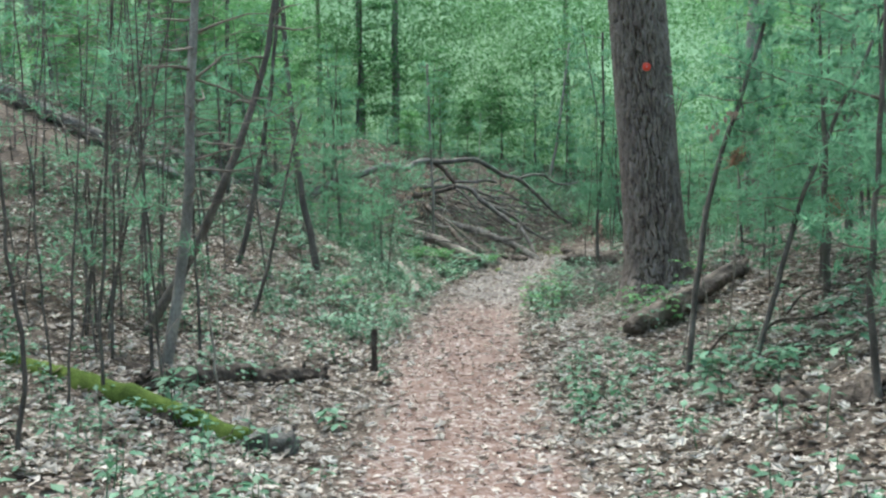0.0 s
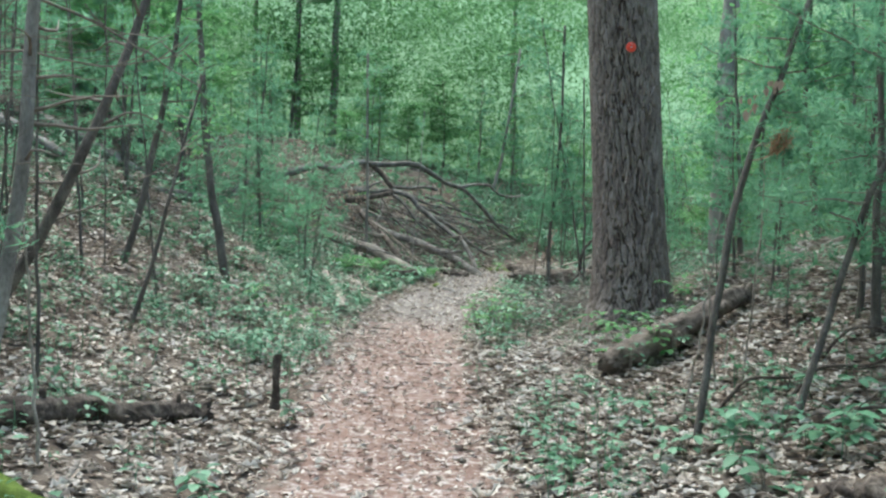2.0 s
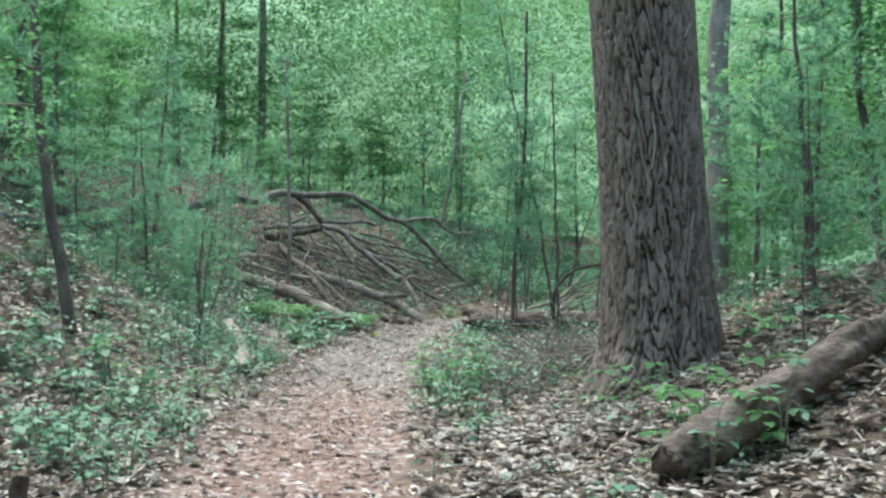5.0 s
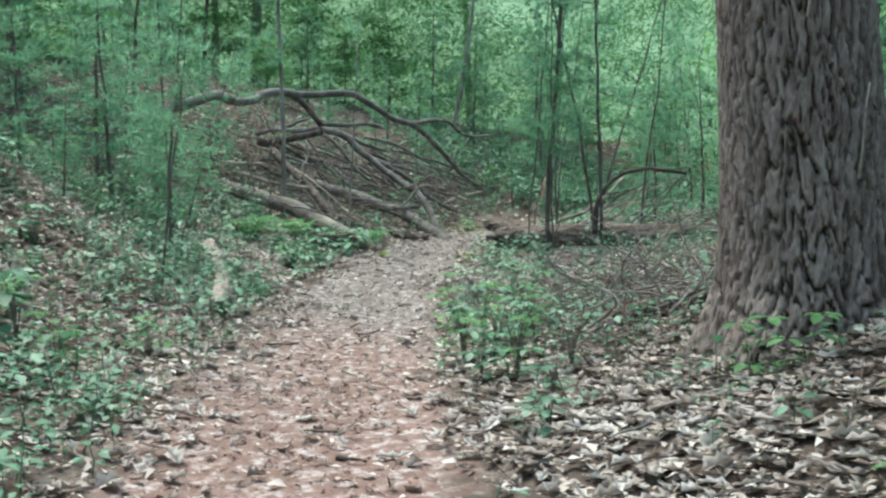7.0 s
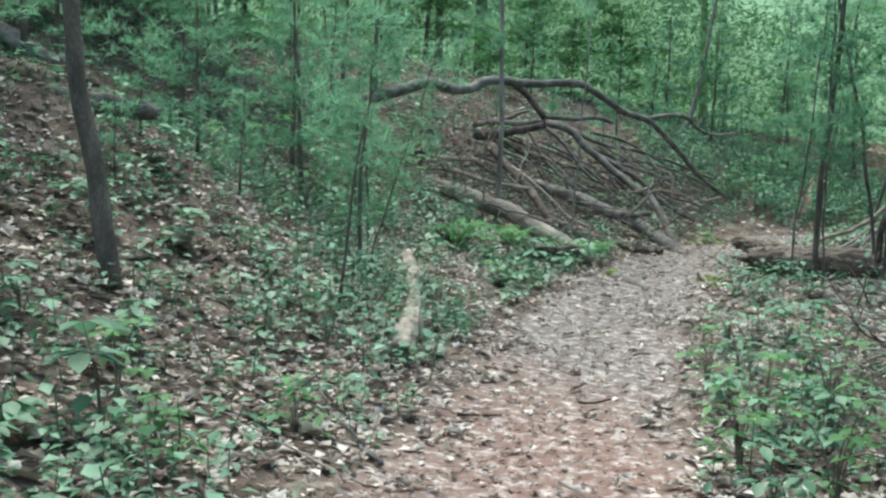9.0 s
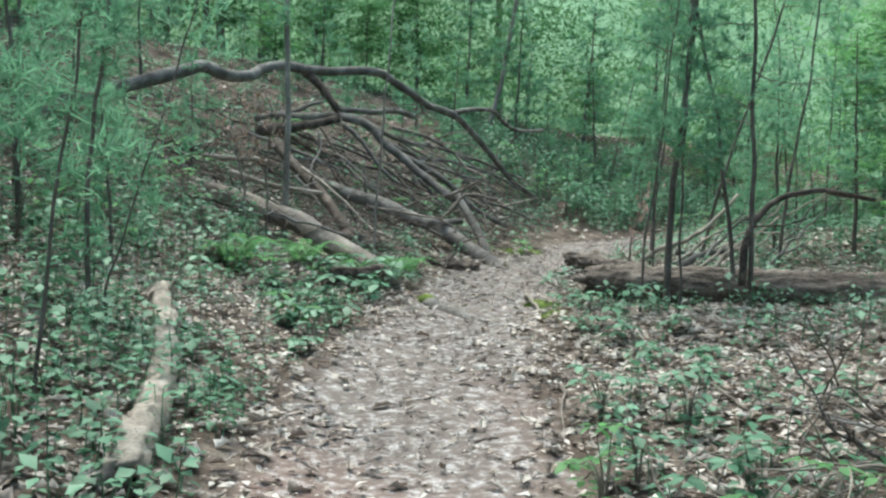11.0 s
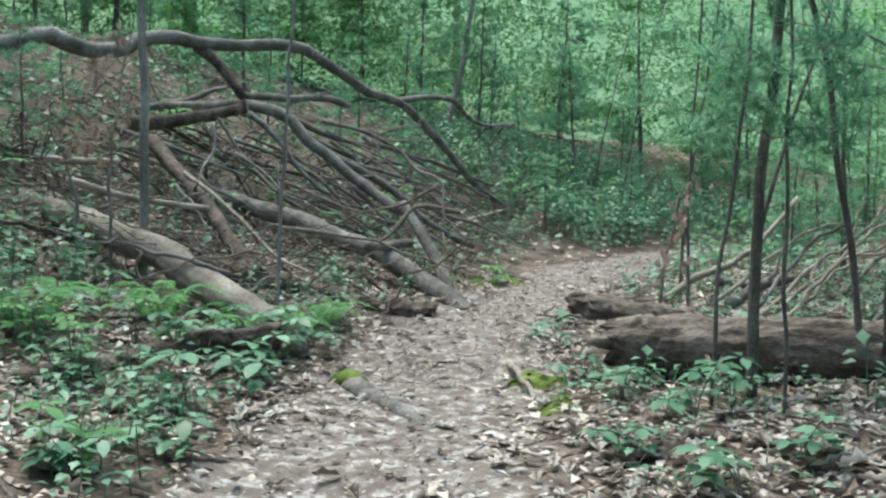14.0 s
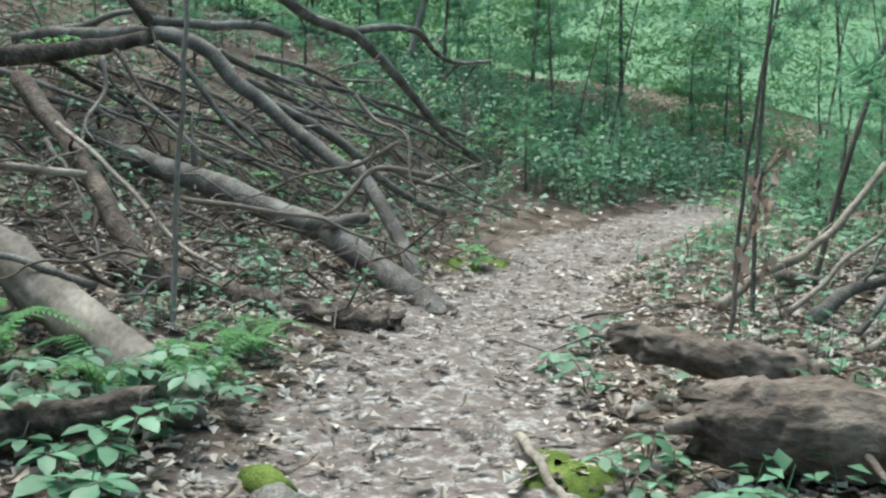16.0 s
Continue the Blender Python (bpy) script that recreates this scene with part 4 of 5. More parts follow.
# sticks on the forest floor
for k in range(60):
    y0 = rb.uniform(6, 30)
    x0 = float(trail_x(y0)) + rb.choice((-1, 1)) * rb.uniform(0.7, 4.5)
    ang, ln = rb.uniform(0, 6.28), rb.uniform(0.3, 1.3)
    pts = [(x0 + s * ln * math.cos(ang), y0 + s * ln * math.sin(ang)) for s in (-0.5, 0, 0.5)]
    ob = part("stick", tube([(a, b, gz(a, b) + 0.025 + rb.uniform(0, 0.03)) for a, b in pts], rb.uniform(0.005, 0.014), 0.004, 6, 10, 0.1, 0.04, 400 + k), rb.choice((M_twig, M_dead, M_pale)))
    tagged(ob, "dry stick lying among the leaves", "stick", "sticks on the forest floor")
for k in range(16):
    y0 = rb.uniform(6.5, 29)
    x0 = float(trail_x(y0)) + rb.uniform(-0.5, 0.5)
    ang, ln = rb.gauss(0, 0.5), rb.uniform(0.1, 0.3)
    pts = [(x0 + s * ln * math.cos(ang), y0 + s * ln * math.sin(ang)) for s in (-0.5, 0, 0.5)]
    ob = part("stick", tube([(a, b, gz(a, b) + 0.014) for a, b in pts], rb.uniform(0.006, 0.012), 0.005, 6, 6, 0.1, 0.02, 500 + k), M_rot)
    tagged(ob, "short dark stick lying on the trail", "stick", "sticks on the trail")


# ---- saplings ----
def needle_sprays(points, dirs, length, seed, blades=13, width=0.006):
    """Tufts along branch ends."""
    c = []
    r = np.random.default_rng(seed)
    for p, d in zip(points, dirs):
        for s in np.arange(0.2, 1.06, 0.075):
            c.append(p + d * s + r.normal(0, 0.07, 3))
    return tufts(np.array(c), length, blades, width, seed)


def sapling(ctrl, r0, r1, seed, branches=8, lo=0.35, reach=0.6, foliage="pine", label="", material=None, dead=False, density=1.0, brown=0):
    """A thin young tree along control points, with side branches and, where alive, its foliage."""
    material = material or M_sap
    th = tagged(new("sapling"), label or "thin young pine with bare lower stem beside the trail", "sapling")
    r0, r1 = r0 * 0.78, r1 * 0.78
    part("trunk", tube(ctrl, r0, r1, 8, 0, 0.06, 0.02, seed), material, th)
    r = np.random.default_rng(seed)
    pts = curve_points(ctrl, 60)
    bs, ps, ds = [], [], []
    for k in range(branches):
        i = int(59 * (lo + (1 - lo) * (k + r.uniform(0, 0.8)) / branches))
        i = min(i, 59)
        a = r.uniform(0, 6.3)
        ln = reach * r.uniform(0.5, 1.2)
        d = np.array([math.cos(a), math.sin(a), r.uniform(-0.15, 0.45)])
        q = pts[i] + d * ln
        bs.append(tube([pts[i], pts[i] + d * ln * 0.5 + r.normal(0, 0.04, 3), q], max(0.004, r0 * 0.3), 0.002, 5, 6, 0, 0.03, seed + k))
        ps.append(pts[i])
        ds.append(d * ln)
    boughs = [part("branch", b, M_twig, th) for b in bs]
    for k in range(brown):
        q = ps[k % len(ps)] + ds[k % len(ps)] * 0.8
        part("dead_spray", tufts(q + r.normal(0, 0.04, (9, 3)), 0.1, 12, 0.014, seed + k), M_brown_needle, boughs[k % len(ps)], "withered orange-brown needles")
    if not dead and ps:
        if foliage == "pine":
            part("needles", needle_sprays(ps, ds, 0.13, seed, int(16 * density), 0.013), M_needle, th, "soft blue-green needles")
        else:
            n = int(40 * len(ps) * density)
            j = r.integers(0, len(ps), n)
            pos = np.array(ps)[j] + np.array(ds)[j] * r.uniform(0.2, 1.15, (n, 1)) + r.normal(0, 0.1, (n, 3))
            rot = turns(r.uniform(0, 6.3, n), r.normal(-0.15, 0.3, n), r.normal(0, 0.3, n))
            part("leaves", scatter(blade(0.3, 0.08, 0.12), pos, rot, r.uniform(0.05, 0.1, n)), M_leaf, th, "bright green leaves")
    return th


def footed(ctrl):
    """The same stem, started a little under the ground."""
    x, y, z = ctrl[0]
    g = gz(x, y) - 0.06
    return [(x, y, g)] + [c for c in ctrl if c[2] > g + 0.25]


sapling(footed([(-3.35, 11.0, 0.25), (-2.8, 11.0, 1.14), (-2.42, 11.0, 1.95), (-2.09, 11.2, 3.0), (-1.9, 11.2, 4.2)]), 0.07, 0.03, 52, 12, 0.35, 0.6, dead=True, label="dark leaning dead sapling with bare twigs", material=M_sap)
sapling(footed([(-3.42, 15.6, 0.4), (-3.22, 15.6, 1.26), (-2.99, 15.6, 2.41), (-2.85, 15.6, 3.18), (-2.7, 15.6, 4.6)]), 0.06, 0.03, 53, 9, 0.45, 0.6)
sapling(footed([(-2.74, 13.3, 0.2), (-2.49, 13.3, 0.96), (-2.34, 13.3, 1.62), (-2.1, 13.4, 2.6)]), 0.034, 0.014, 54, 9, 0.2, 0.6, dead=True, label="thin leaning dead sapling with bare twigs")
sapling(footed([(-2.85, 10.0, 0.2), (-2.62, 10.0, 1.3), (-2.55, 10.0, 2.4), (-2.48, 10.0, 3.2), (-2.4, 10.0, 4.6)]), 0.072, 0.04, 55, 16, 0.3, 0.9, dead=True, label="grey dead sapling with pale bare twigs", material=M_grey)
sapling(footed([(-2.9, 8.5, -0.04), (-2.88, 8.5, 0.99), (-2.79, 8.5, 2.26), (-2.7, 8.5, 3.4)]), 0.022, 0.012, 56, 9, 0.3, 0.6, density=0.5)
sapling(footed([(-2.74, 6.5, -0.09), (-2.67, 6.5, 0.64), (-2.73, 6.5, 1.13), (-2.8, 6.5, 2.2)]), 0.025, 0.012, 57, 7, 0.3, 0.5, dead=True, label="thin bare dead sapling")
sapling(footed([(-2.13, 9.0, -0.1), (-2.19, 9.0, 0.7), (-2.24, 9.0, 1.28)]), 0.016, 0.008, 58, 0, dead=True, label="pale dead stick standing upright", material=M_pale)
sapling(footed([(1.73, 9.9, 0.1), (1.9, 9.9, 1.28), (2.13, 9.9, 2.1), (2.33, 9.9, 2.67), (2.6, 9.9, 3.6)]), 0.036, 0.018, 59, 14, 0.4, 0.5, brown=1)
sapling(footed([(2.24, 9.55, 0.2), (2.5, 9.55, 1.04), (2.74, 9.55, 1.74), (3.23, 9.55, 2.79), (3.6, 9.6, 3.6)]), 0.034, 0.016, 60, 14, 0.3, 0.9, brown=1)
sapling(footed([(2.4, 7.0, 0.06), (2.35, 7.0, 0.82), (2.39, 7.0, 1.68), (2.45, 7.0, 2.8)]), 0.036, 0.018, 61, 9, 0.35, 0.6)
sapling(footed([(-2.62, 18.0, 0.3), (-2.75, 18.0, 1.12), (-2.88, 18.0, 1.9), (-2.98, 18.0, 3.02), (-3.1, 18.0, 5.0)]), 0.086, 0.045, 62, 8, 0.55, 0.7, label="slender grey-barked young tree on the slope", foliage="leaf")
sapling(footed([(-1.67, 19.5, 0.26), (-1.57, 19.5, 0.96), (-1.48, 19.5, 1.62), (-1.4, 19.5, 2.3)]), 0.014, 0.006, 63, 8, 0.4, 0.4, density=0.6)
sapling(footed([(-1.92, 21.5, 0.38), (-1.92, 21.5, 1.11), (-1.83, 21.5, 1.93), (-1.75, 21.5, 2.9)]), 0.025, 0.01, 64, 9, 0.35, 0.5, density=0.6)
sapling(footed([(-1.78, 21.4, 0.44), (-1.62, 21.4, 0.97), (-1.42, 21.4, 1.6), (-1.2, 21.4, 2.4)]), 0.012, 0.006, 65, 5, 0.4, 0.4, density=0.5)
sapling(footed([(-1.2, 27.4, 0.4), (-1.18, 27.4, 1.6), (-1.22, 27.4, 3.0), (-1.25, 27.4, 4.8)]), 0.05, 0.03, 66, 7, 0.6, 0.6, label="slender grey young tree before the brush pile", material=M_grey)
sapling(footed([(-0.19, 27.3, 0.3), (-0.14, 27.3, 1.2), (-0.06, 27.3, 2.4), (0.0, 27.3, 3.6)]), 0.022, 0.01, 67, 4, 0.7, 0.4, material=M_grey, density=0.4)
sapling(footed([(3.08, 24.4, 0.2), (2.85, 24.5, 1.7), (2.5, 24.6, 3.4), (2.2, 24.7, 5.2)]), 0.028, 0.014, 68, 9, 0.6, 0.6)
sapling(footed([(2.41, 24.3, 0.1), (2.42, 24.3, 1.01), (2.5, 24.3, 1.76), (2.58, 24.3, 3.2), (2.6, 24.3, 5.0)]), 0.042, 0.03, 71, 8, 0.6, 0.6)
sapling(footed([(2.41, 23.85, 0.05), (2.39, 23.85, 1.02), (2.39, 23.85, 1.73), (2.4, 23.85, 3.4)]), 0.015, 0.009, 72, 8, 0.5, 0.5)
sapling(footed([(2.13, 24.1, 0.03), (2.15, 24.1, 0.64), (2.23, 24.1, 1.26), (2.29, 24.1, 1.95), (2.4, 24.1, 3.2)]), 0.016, 0.009, 73, 8, 0.5, 0.5)
sapling(footed([(3.07, 27.5, 0.21), (3.06, 27.5, 1.1), (3.12, 27.5, 2.13), (3.2, 27.5, 4.0)]), 0.02, 0.01, 74, 8, 0.5, 0.6)
sapling(footed([(3.14, 28.0, 0.15), (3.2, 28.0, 1.09), (3.38, 28.0, 2.18), (3.6, 28.0, 4.0)]), 0.02, 0.01, 75, 8, 0.5, 0.6)
sapling(footed([(3.05, 24.0, 0.2), (3.04, 24.0, 1.2), (3.0, 24.0, 2.13), (2.95, 24.0, 4.0)]), 0.032, 0.018, 77, 8, 0.5, 0.7)
sapling(footed([(4.1, 26.3, 0.2), (4.2, 26.3, 1.2), (4.35, 26.3, 2.2), (4.5, 26.3, 4.0)]), 0.025, 0.012, 78, 9, 0.4, 0.7)
sapling(footed([(3.9, 28.5, 0.2), (4.2, 28.5, 1.4), (4.6, 28.5, 2.6), (5.0, 28.5, 4.0)]), 0.03, 0.015, 79, 9, 0.4, 0.7)
sapling(footed([(2.13, 41.0, 0.3), (2.44, 41.0, 2.41), (2.73, 41.0, 3.73), (3.2, 41.0, 7.0)]), 0.1, 0.05, 80, 8, 0.6, 1.0, material=M_grey)
for k, (x, y, z) in enumerate(((1.95, 9.72, 2.1), (2.09, 9.72, 2.22))):
    rr = np.random.default_rng(70 + k)
    spray = tagged(new("withered_spray"), "withered tan leaves caught on a leaning sapling", "leaves")
    for q in range(7):
        spot = np.array([(x, y, z)]) + rr.normal(0, 0.035, (1, 3))
        turn = turns(rr.uniform(0, 6.3, 1), rr.normal(-1.2, 0.3, 1), rr.normal(0, 0.4, 1))
        part("leaf", scatter(blade(0.3, 0.15, 0.3, 0.4, q), spot, turn, rr.uniform(0.04, 0.08, 1)), M_withered, spray)
for k, (p, q) in enumerate((((1.8, 10.6, 0.0), (2.03, 10.6, 1.45)), ((2.2, 11.2, 0.05), (2.05, 11.2, 1.15)), ((2.3, 10.9, 0.0), (2.42, 10.9, 1.9)))):
    p = (p[0], p[1], gz(p[0], p[1]) - 0.05)
    sapling([p, ((p[0] + q[0]) / 2 + 0.03, p[1], (p[2] + q[2]) / 2), q], 0.012, 0.006, 85 + k, 5, 0.4, 0.3, dead=True, material=M_pale, label="pale thin dead stem beside the trail")
for k, (x, y) in enumerate(((1.95, 10.3), (2.3, 9.9), (2.75, 10.6), (2.15, 8.9))):
    g = gz(x, y)
    ob = limb([(x, y, g + 0.01), (x + 0.2, y - 0.05, g + 0.26), (x + 0.5, y - 0.1, g + 0.3), (x + 0.8, y - 0.2, gz(x + 0.8, y - 0.2) + 0.1)], 0.014, 0.006, 97 + k, 4, M_rot, "dark arching dead branch among the seedlings", 0.01, 0.35, "dead_branch")
    tagged(ob, group="dead branches among the seedlings")
# arching dead branch and tangle beyond the big log
limb([(2.95, 23.9, 0.3), (3.0, 24.0, 0.75), (3.25, 24.1, 1.0), (3.7, 24.2, 1.12), (4.2, 24.2, 1.05)], 0.035, 0.02, 90, 3, M_rot, "dark arching dead branch beside the trail")
for k, (pts, r0, mat) in enumerate((([(2.91, 27.6, 0.19), (3.21, 27.8, 0.33), (3.59, 28.0, 0.45), (3.94, 28.2, 0.64), (4.32, 28.4, 1.0)], 0.035, M_pale), ([(3.3, 27.2, 0.18), (3.59, 27.4, 0.29), (4.01, 27.6, 0.36)], 0.05, M_dead), ([(3.53, 28.2, 0.28), (3.98, 28.4, 0.21), (4.53, 28.6, 0.29)], 0.045, M_dead))):
    limb(pts, r0, r0 * 0.6, 93 + k, 3, mat, "grey dead limb lying beyond the rotten log", 0.015, 0.5)
for k in range(9):
    x0, y0 = rb.uniform(2.8, 4.6), rb.uniform(25.2, 27.5)
    a = rb.uniform(-0.5, 0.9)
    ln = rb.uniform(0.8, 1.8)
    limb([(x0, y0, gz(x0, y0) + 0.05), (x0 + 0.5 * ln * math.cos(a), y0 + 0.3, gz(x0, y0) + 0.35 * ln), (x0 + ln * math.cos(a), y0 + 0.5, gz(x0, y0) + rb.uniform(0.2, 0.8) * ln)], 0.02, 0.006, 600 + k, 3, rb.choice((M_pale, M_dead, M_twig)), "dead branch in a tangle beyond the log", 0.05, 0.4, "dead_branch")


# ---- forest behind: young pines, broad-leaved trees and tall trunks, each built once and copied ----
def young_pine(h, seed):
    th = tagged(new("young_pine"), "young white pine with soft blue-green needles", "tree", "young pines of the wood")
    r = np.random.default_rng(seed)
    lean = r.normal(0, 0.05, 2)
    ctrl = [(0, 0, -0.1), (lean[0] * h * 0.5, lean[1] * h * 0.5, h * 0.5), (lean[0] * h, lean[1] * h, h)]
    part("trunk", tube(ctrl, 0.012 * h, 0.006, 7, 0, 0.06, 0.03, seed), M_sap, th)
    pts = curve_points(ctrl, 60)
    bs, cs = [], []
    for k in range(int(h * 2.4)):
        s = 0.12 + 0.86 * (k / (h * 2.4))
        ln0 = h * 0.3 * (1.12 - s) ** 0.8
        for q in range(4):
            a = r.uniform(0, 6.3)
            d = np.array([math.cos(a), math.sin(a), r.uniform(0.0, 0.4)])
            ln = ln0 * r.uniform(0.6, 1.25)
            p = pts[int(59 * s)]
            if s < 0.25 and r.uniform() < 0.6:
                continue
            bs.append(tube([p, p + d * ln * 0.5, p + d * ln], 0.006, 0.002, 4, 4, 0, 0, seed + k, caps=False))
            for u in np.arange(0.3, 1.01, max(0.1, 0.15 / max(ln, 0.1))):
                cs.append(p + d * ln * u + r.normal(0, 0.05, 3))
    tagged(part("branchwork", join(bs), M_twig, th), kind="stuff")
    tagged(part("needles", tufts(np.array(cs), 0.2, 14, 0.026, seed), M_needle, th), kind="stuff")
    return th


def broad_tree(h, seed, crown_lo=0.25, leaves=3600, trunk_r=None, leaf=(0.1, 0.17), spread=0.34):
    th = tagged(new("broadleaf_tree"), "young broad-leaved tree with light green layered leaves", "tree", "broad-leaved trees of the wood")
    r = np.random.default_rng(seed)
    ctrl = [(0, 0, -0.1), (r.normal(0, 0.03 * h), r.normal(0, 0.03 * h), h * 0.5), (r.normal(0, 0.06 * h), r.normal(0, 0.06 * h), h)]
    part("trunk", tube(ctrl, trunk_r or 0.011 * h, 0.008, 8, 0, 0.06, 0.05, seed), M_sap, th)
    pts = curve_points(ctrl, 60)
    bs, ends = [], []
    for k in range(34):
        s = crown_lo + (0.98 - crown_lo) * r.uniform()
        a = r.uniform(0, 6.3)
        ln = h * spread * (1.1 - 0.6 * s) * r.uniform(0.5, 1.1)
        d = np.array([math.cos(a), math.sin(a), r.uniform(0.0, 0.45)])
        p = pts[int(59 * s)]
        bs.append(tube([p, p + d * ln * 0.5 + r.normal(0, 0.05, 3), p + d * ln], 0.012, 0.003, 4, 5, 0, 0, seed + k, caps=False))
        ends.append((p, d * ln))
    tagged(part("branchwork", join(bs), M_twig, th), kind="stuff")
    j = r.integers(0, len(ends), leaves)
    p = np.array([e[0] for e in ends])[j]
    d = np.array([e[1] for e in ends])[j]
    pos = p + d * r.uniform(0.25, 1.15, (leaves, 1)) + r.normal(0, 1, (leaves, 3)) * np.array([0.26, 0.26, 0.07])
    rot = turns(r.uniform(0, 6.3, leaves), r.normal(-0.15, 0.3, leaves), r.normal(0, 0.3, leaves))
    tagged(part("leaves", scatter(DIAMOND, pos, rot, r.uniform(*leaf, leaves)), M_leaf, th), kind="stuff")
    return th


def tall_tree(h, seed):
    th = tagged(new("tall_tree"), "tall forest tree with a straight grey trunk and high crown", "tree", "tall trees of the wood")
    r = np.random.default_rng(seed)
    ctrl = [(0, 0, -0.2), (r.normal(0, 0.15), r.normal(0, 0.15), h * 0.5), (r.normal(0, 0.4), r.normal(0, 0.4), h)]
    part("trunk", tube(ctrl, 0.2, 0.05, 12, 60, 0.06, 0.08, seed, grain=0.04), M_grey, th)
    c = crown_points(1300, (0, 0, h * 0.8), (3.0, 3.0, h * 0.24), seed)
    n = len(c)
    rot = turns(r.uniform(0, 6.3, n), r.normal(-0.1, 0.35, n), r.normal(0, 0.35, n))
    part("crown", scatter(DIAMOND, c, rot, r.uniform(0.3, 0.5, n)), M_leaf, th)
    return th


def place(template, spots, used):
    for x, y, s, a in spots:
        m = pose(x, y, gz(x, y), 0, 0, a) @ Matrix.Scale(s, 4)
        if used.get(template.name):
            copy_thing(template, m)
        else:
            template.matrix_basis = m
            used[template.name] = True


used = {}
pines = [young_pine(3.2, 701), young_pine(4.4, 702), young_pine(5.6, 703), young_pine(2.4, 704)]
broads = [broad_tree(4.5, 711, 0.15), broad_tree(6.5, 712, 0.2, 4600), broad_tree(3.2, 713, 0.15, 2400), broad_tree(8.5, 714, 0.15, 6000)]
talls = [tall_tree(17, 721), tall_tree(20, 722)]
rt = random.Random(21)


def clear_of(x, y, margin):
    d = x - float(trail_x(y))
    if abs(d) < margin:
        return False
    if -2.3 < x < 3.4 and 26 < y < 37.5:
        return False
    return math.hypot(x - PX, y - PY) > 1.6


taken = []


def free_spots(n, xr, yr, margin, gap, scale, test=None):
    out, tries = [], 0
    while len(out) < n and tries < n * 60:
        tries += 1
        x, y = rt.uniform(*xr), rt.uniform(*yr)
        if not clear_of(x, y, margin) or (test and not test(x, y)):
            continue
        if any((x - a) ** 2 + (y - b) ** 2 < gap * gap for a, b in taken):
            continue
        taken.append((x, y))
        out.append((x, y, rt.uniform(*scale), rt.uniform(0, 360)))
    return out


def deal(templates, spots):
    for k, s in enumerate(spots):
        place(templates[k % len(templates)], [s], used)


# to the right of the trail, beside and beyond the pine
for k, (x, y, s) in enumerate(((3.3, 11.3, 0.8), (3.9, 12.4, 0.9), (3.15, 10.6, 0.6), (4.6, 14.0, 1.0), (3.7, 15.9, 0.8), (4.3, 17.3, 0.9), (3.3, 18.7, 0.75), (5.0, 11.8, 1.0), (5.1, 16.2, 1.0), (3.7, 20.4, 0.8), (3.2, 8.9, 0.7), (4.4, 19.2, 0.95), (4.3, 10.0, 0.9), (3.15, 13.0, 0.35), (3.6, 12.0, 0.5), (3.0, 14.3, 0.3), (3.4, 15.1, 0.45), (3.5, 13.9, 0.5), (2.95, 11.9, 0.3))):
    place(pines[k % 3], [(x, y, s, 67 * k)], used)
    taken.append((x, y))
# low young pines close behind the brush pile and round the bend
for k, (x, y, s) in enumerate(((0.3, 36.4, 0.6), (-0.8, 36.0, 0.75), (1.3, 37.7, 0.6), (2.4, 39.0, 0.7), (3.6, 39.5, 0.75), (4.8, 40.3, 0.8), (-1.9, 35.6, 0.8), (0.6, 38.4, 0.8), (3.0, 41.0, 0.9), (5.7, 30.6, 0.7), (6.8, 33.0, 0.8), (5.0, 28.9, 0.65), (8.2, 35.2, 0.8), (6.0, 41.5, 0.9), (3.4, 35.7, 0.34), (4.0, 36.3, 0.28), (4.6, 37.0, 0.45), (5.2, 37.7, 0.36), (3.8, 37.4, 0.4), (4.4, 38.2, 0.35), (5.9, 32.6, 0.5), (6.7, 34.1, 0.4), (7.7, 35.8, 0.34), (5.4, 31.2, 0.45), (8.8, 38.0, 0.45), (9.7, 39.8, 0.4), (6.5, 39.4, 0.35), (7.3, 41.0, 0.5), (3.4, 42.3, 1.0), (4.9, 42.8, 1.1), (6.6, 43.4, 1.2), (8.1, 42.6, 1.0), (9.5, 43.6, 1.1), (11.0, 42.8, 1.0), (12.3, 43.9, 1.1), (2.0, 43.0, 1.0), (5.6, 40.9, 0.7), (8.0, 39.2, 0.7), (9.2, 37.2, 0.8), (10.6, 39.0, 0.9))):
    place((pines[3], pines[0], pines[1])[k % 3], [(x, y, s, 53 * k)], used)
    taken.append((x, y))
place(talls[0], [(6.1, 26.0, 1.1, 20)], used)
taken.append((6.1, 26.0))
# close on the slope to the left
for k, (x, y, s) in enumerate(((-2.9, 23.4, 0.7), (-3.5, 25.2, 0.9), (-3.2, 27.4, 0.8), (-4.3, 23.6, 1.0), (-3.9, 29.5, 1.0), (-5.0, 26.6, 1.0), (-2.6, 31.0, 0.9), (-4.0, 33.2, 1.1), (-6.2, 20.6, 0.9), (-5.2, 22.6, 0.8), (-3.6, 20.8, 0.7), (-2.9, 21.2, 0.45), (-4.4, 19.6, 0.7), (-4.9, 21.4, 0.9), (-3.9, 24.6, 0.7), (-2.5, 24.2, 0.45), (-2.2, 23.4, 0.4), (-2.75, 25.3, 0.5), (-3.3, 19.6, 0.5), (-2.8, 26.3, 0.5), (-3.5, 27.0, 0.55), (-2.5, 29.0, 0.45), (-3.1, 24.8, 0.5), (-2.3, 25.4, 0.35), (-3.6, 22.2, 0.5))):
    place(pines[(k + 1) % 4], [(x, y, s, 41 * k)], used)
    taken.append((x, y))
deal(pines, free_spots(12, (4.4, 10), (12, 34), 2.6, 0.9, (0.75, 1.15)))
deal(broads, free_spots(11, (4.6, 10), (15, 36), 2.8, 0.9, (0.7, 1.1)))
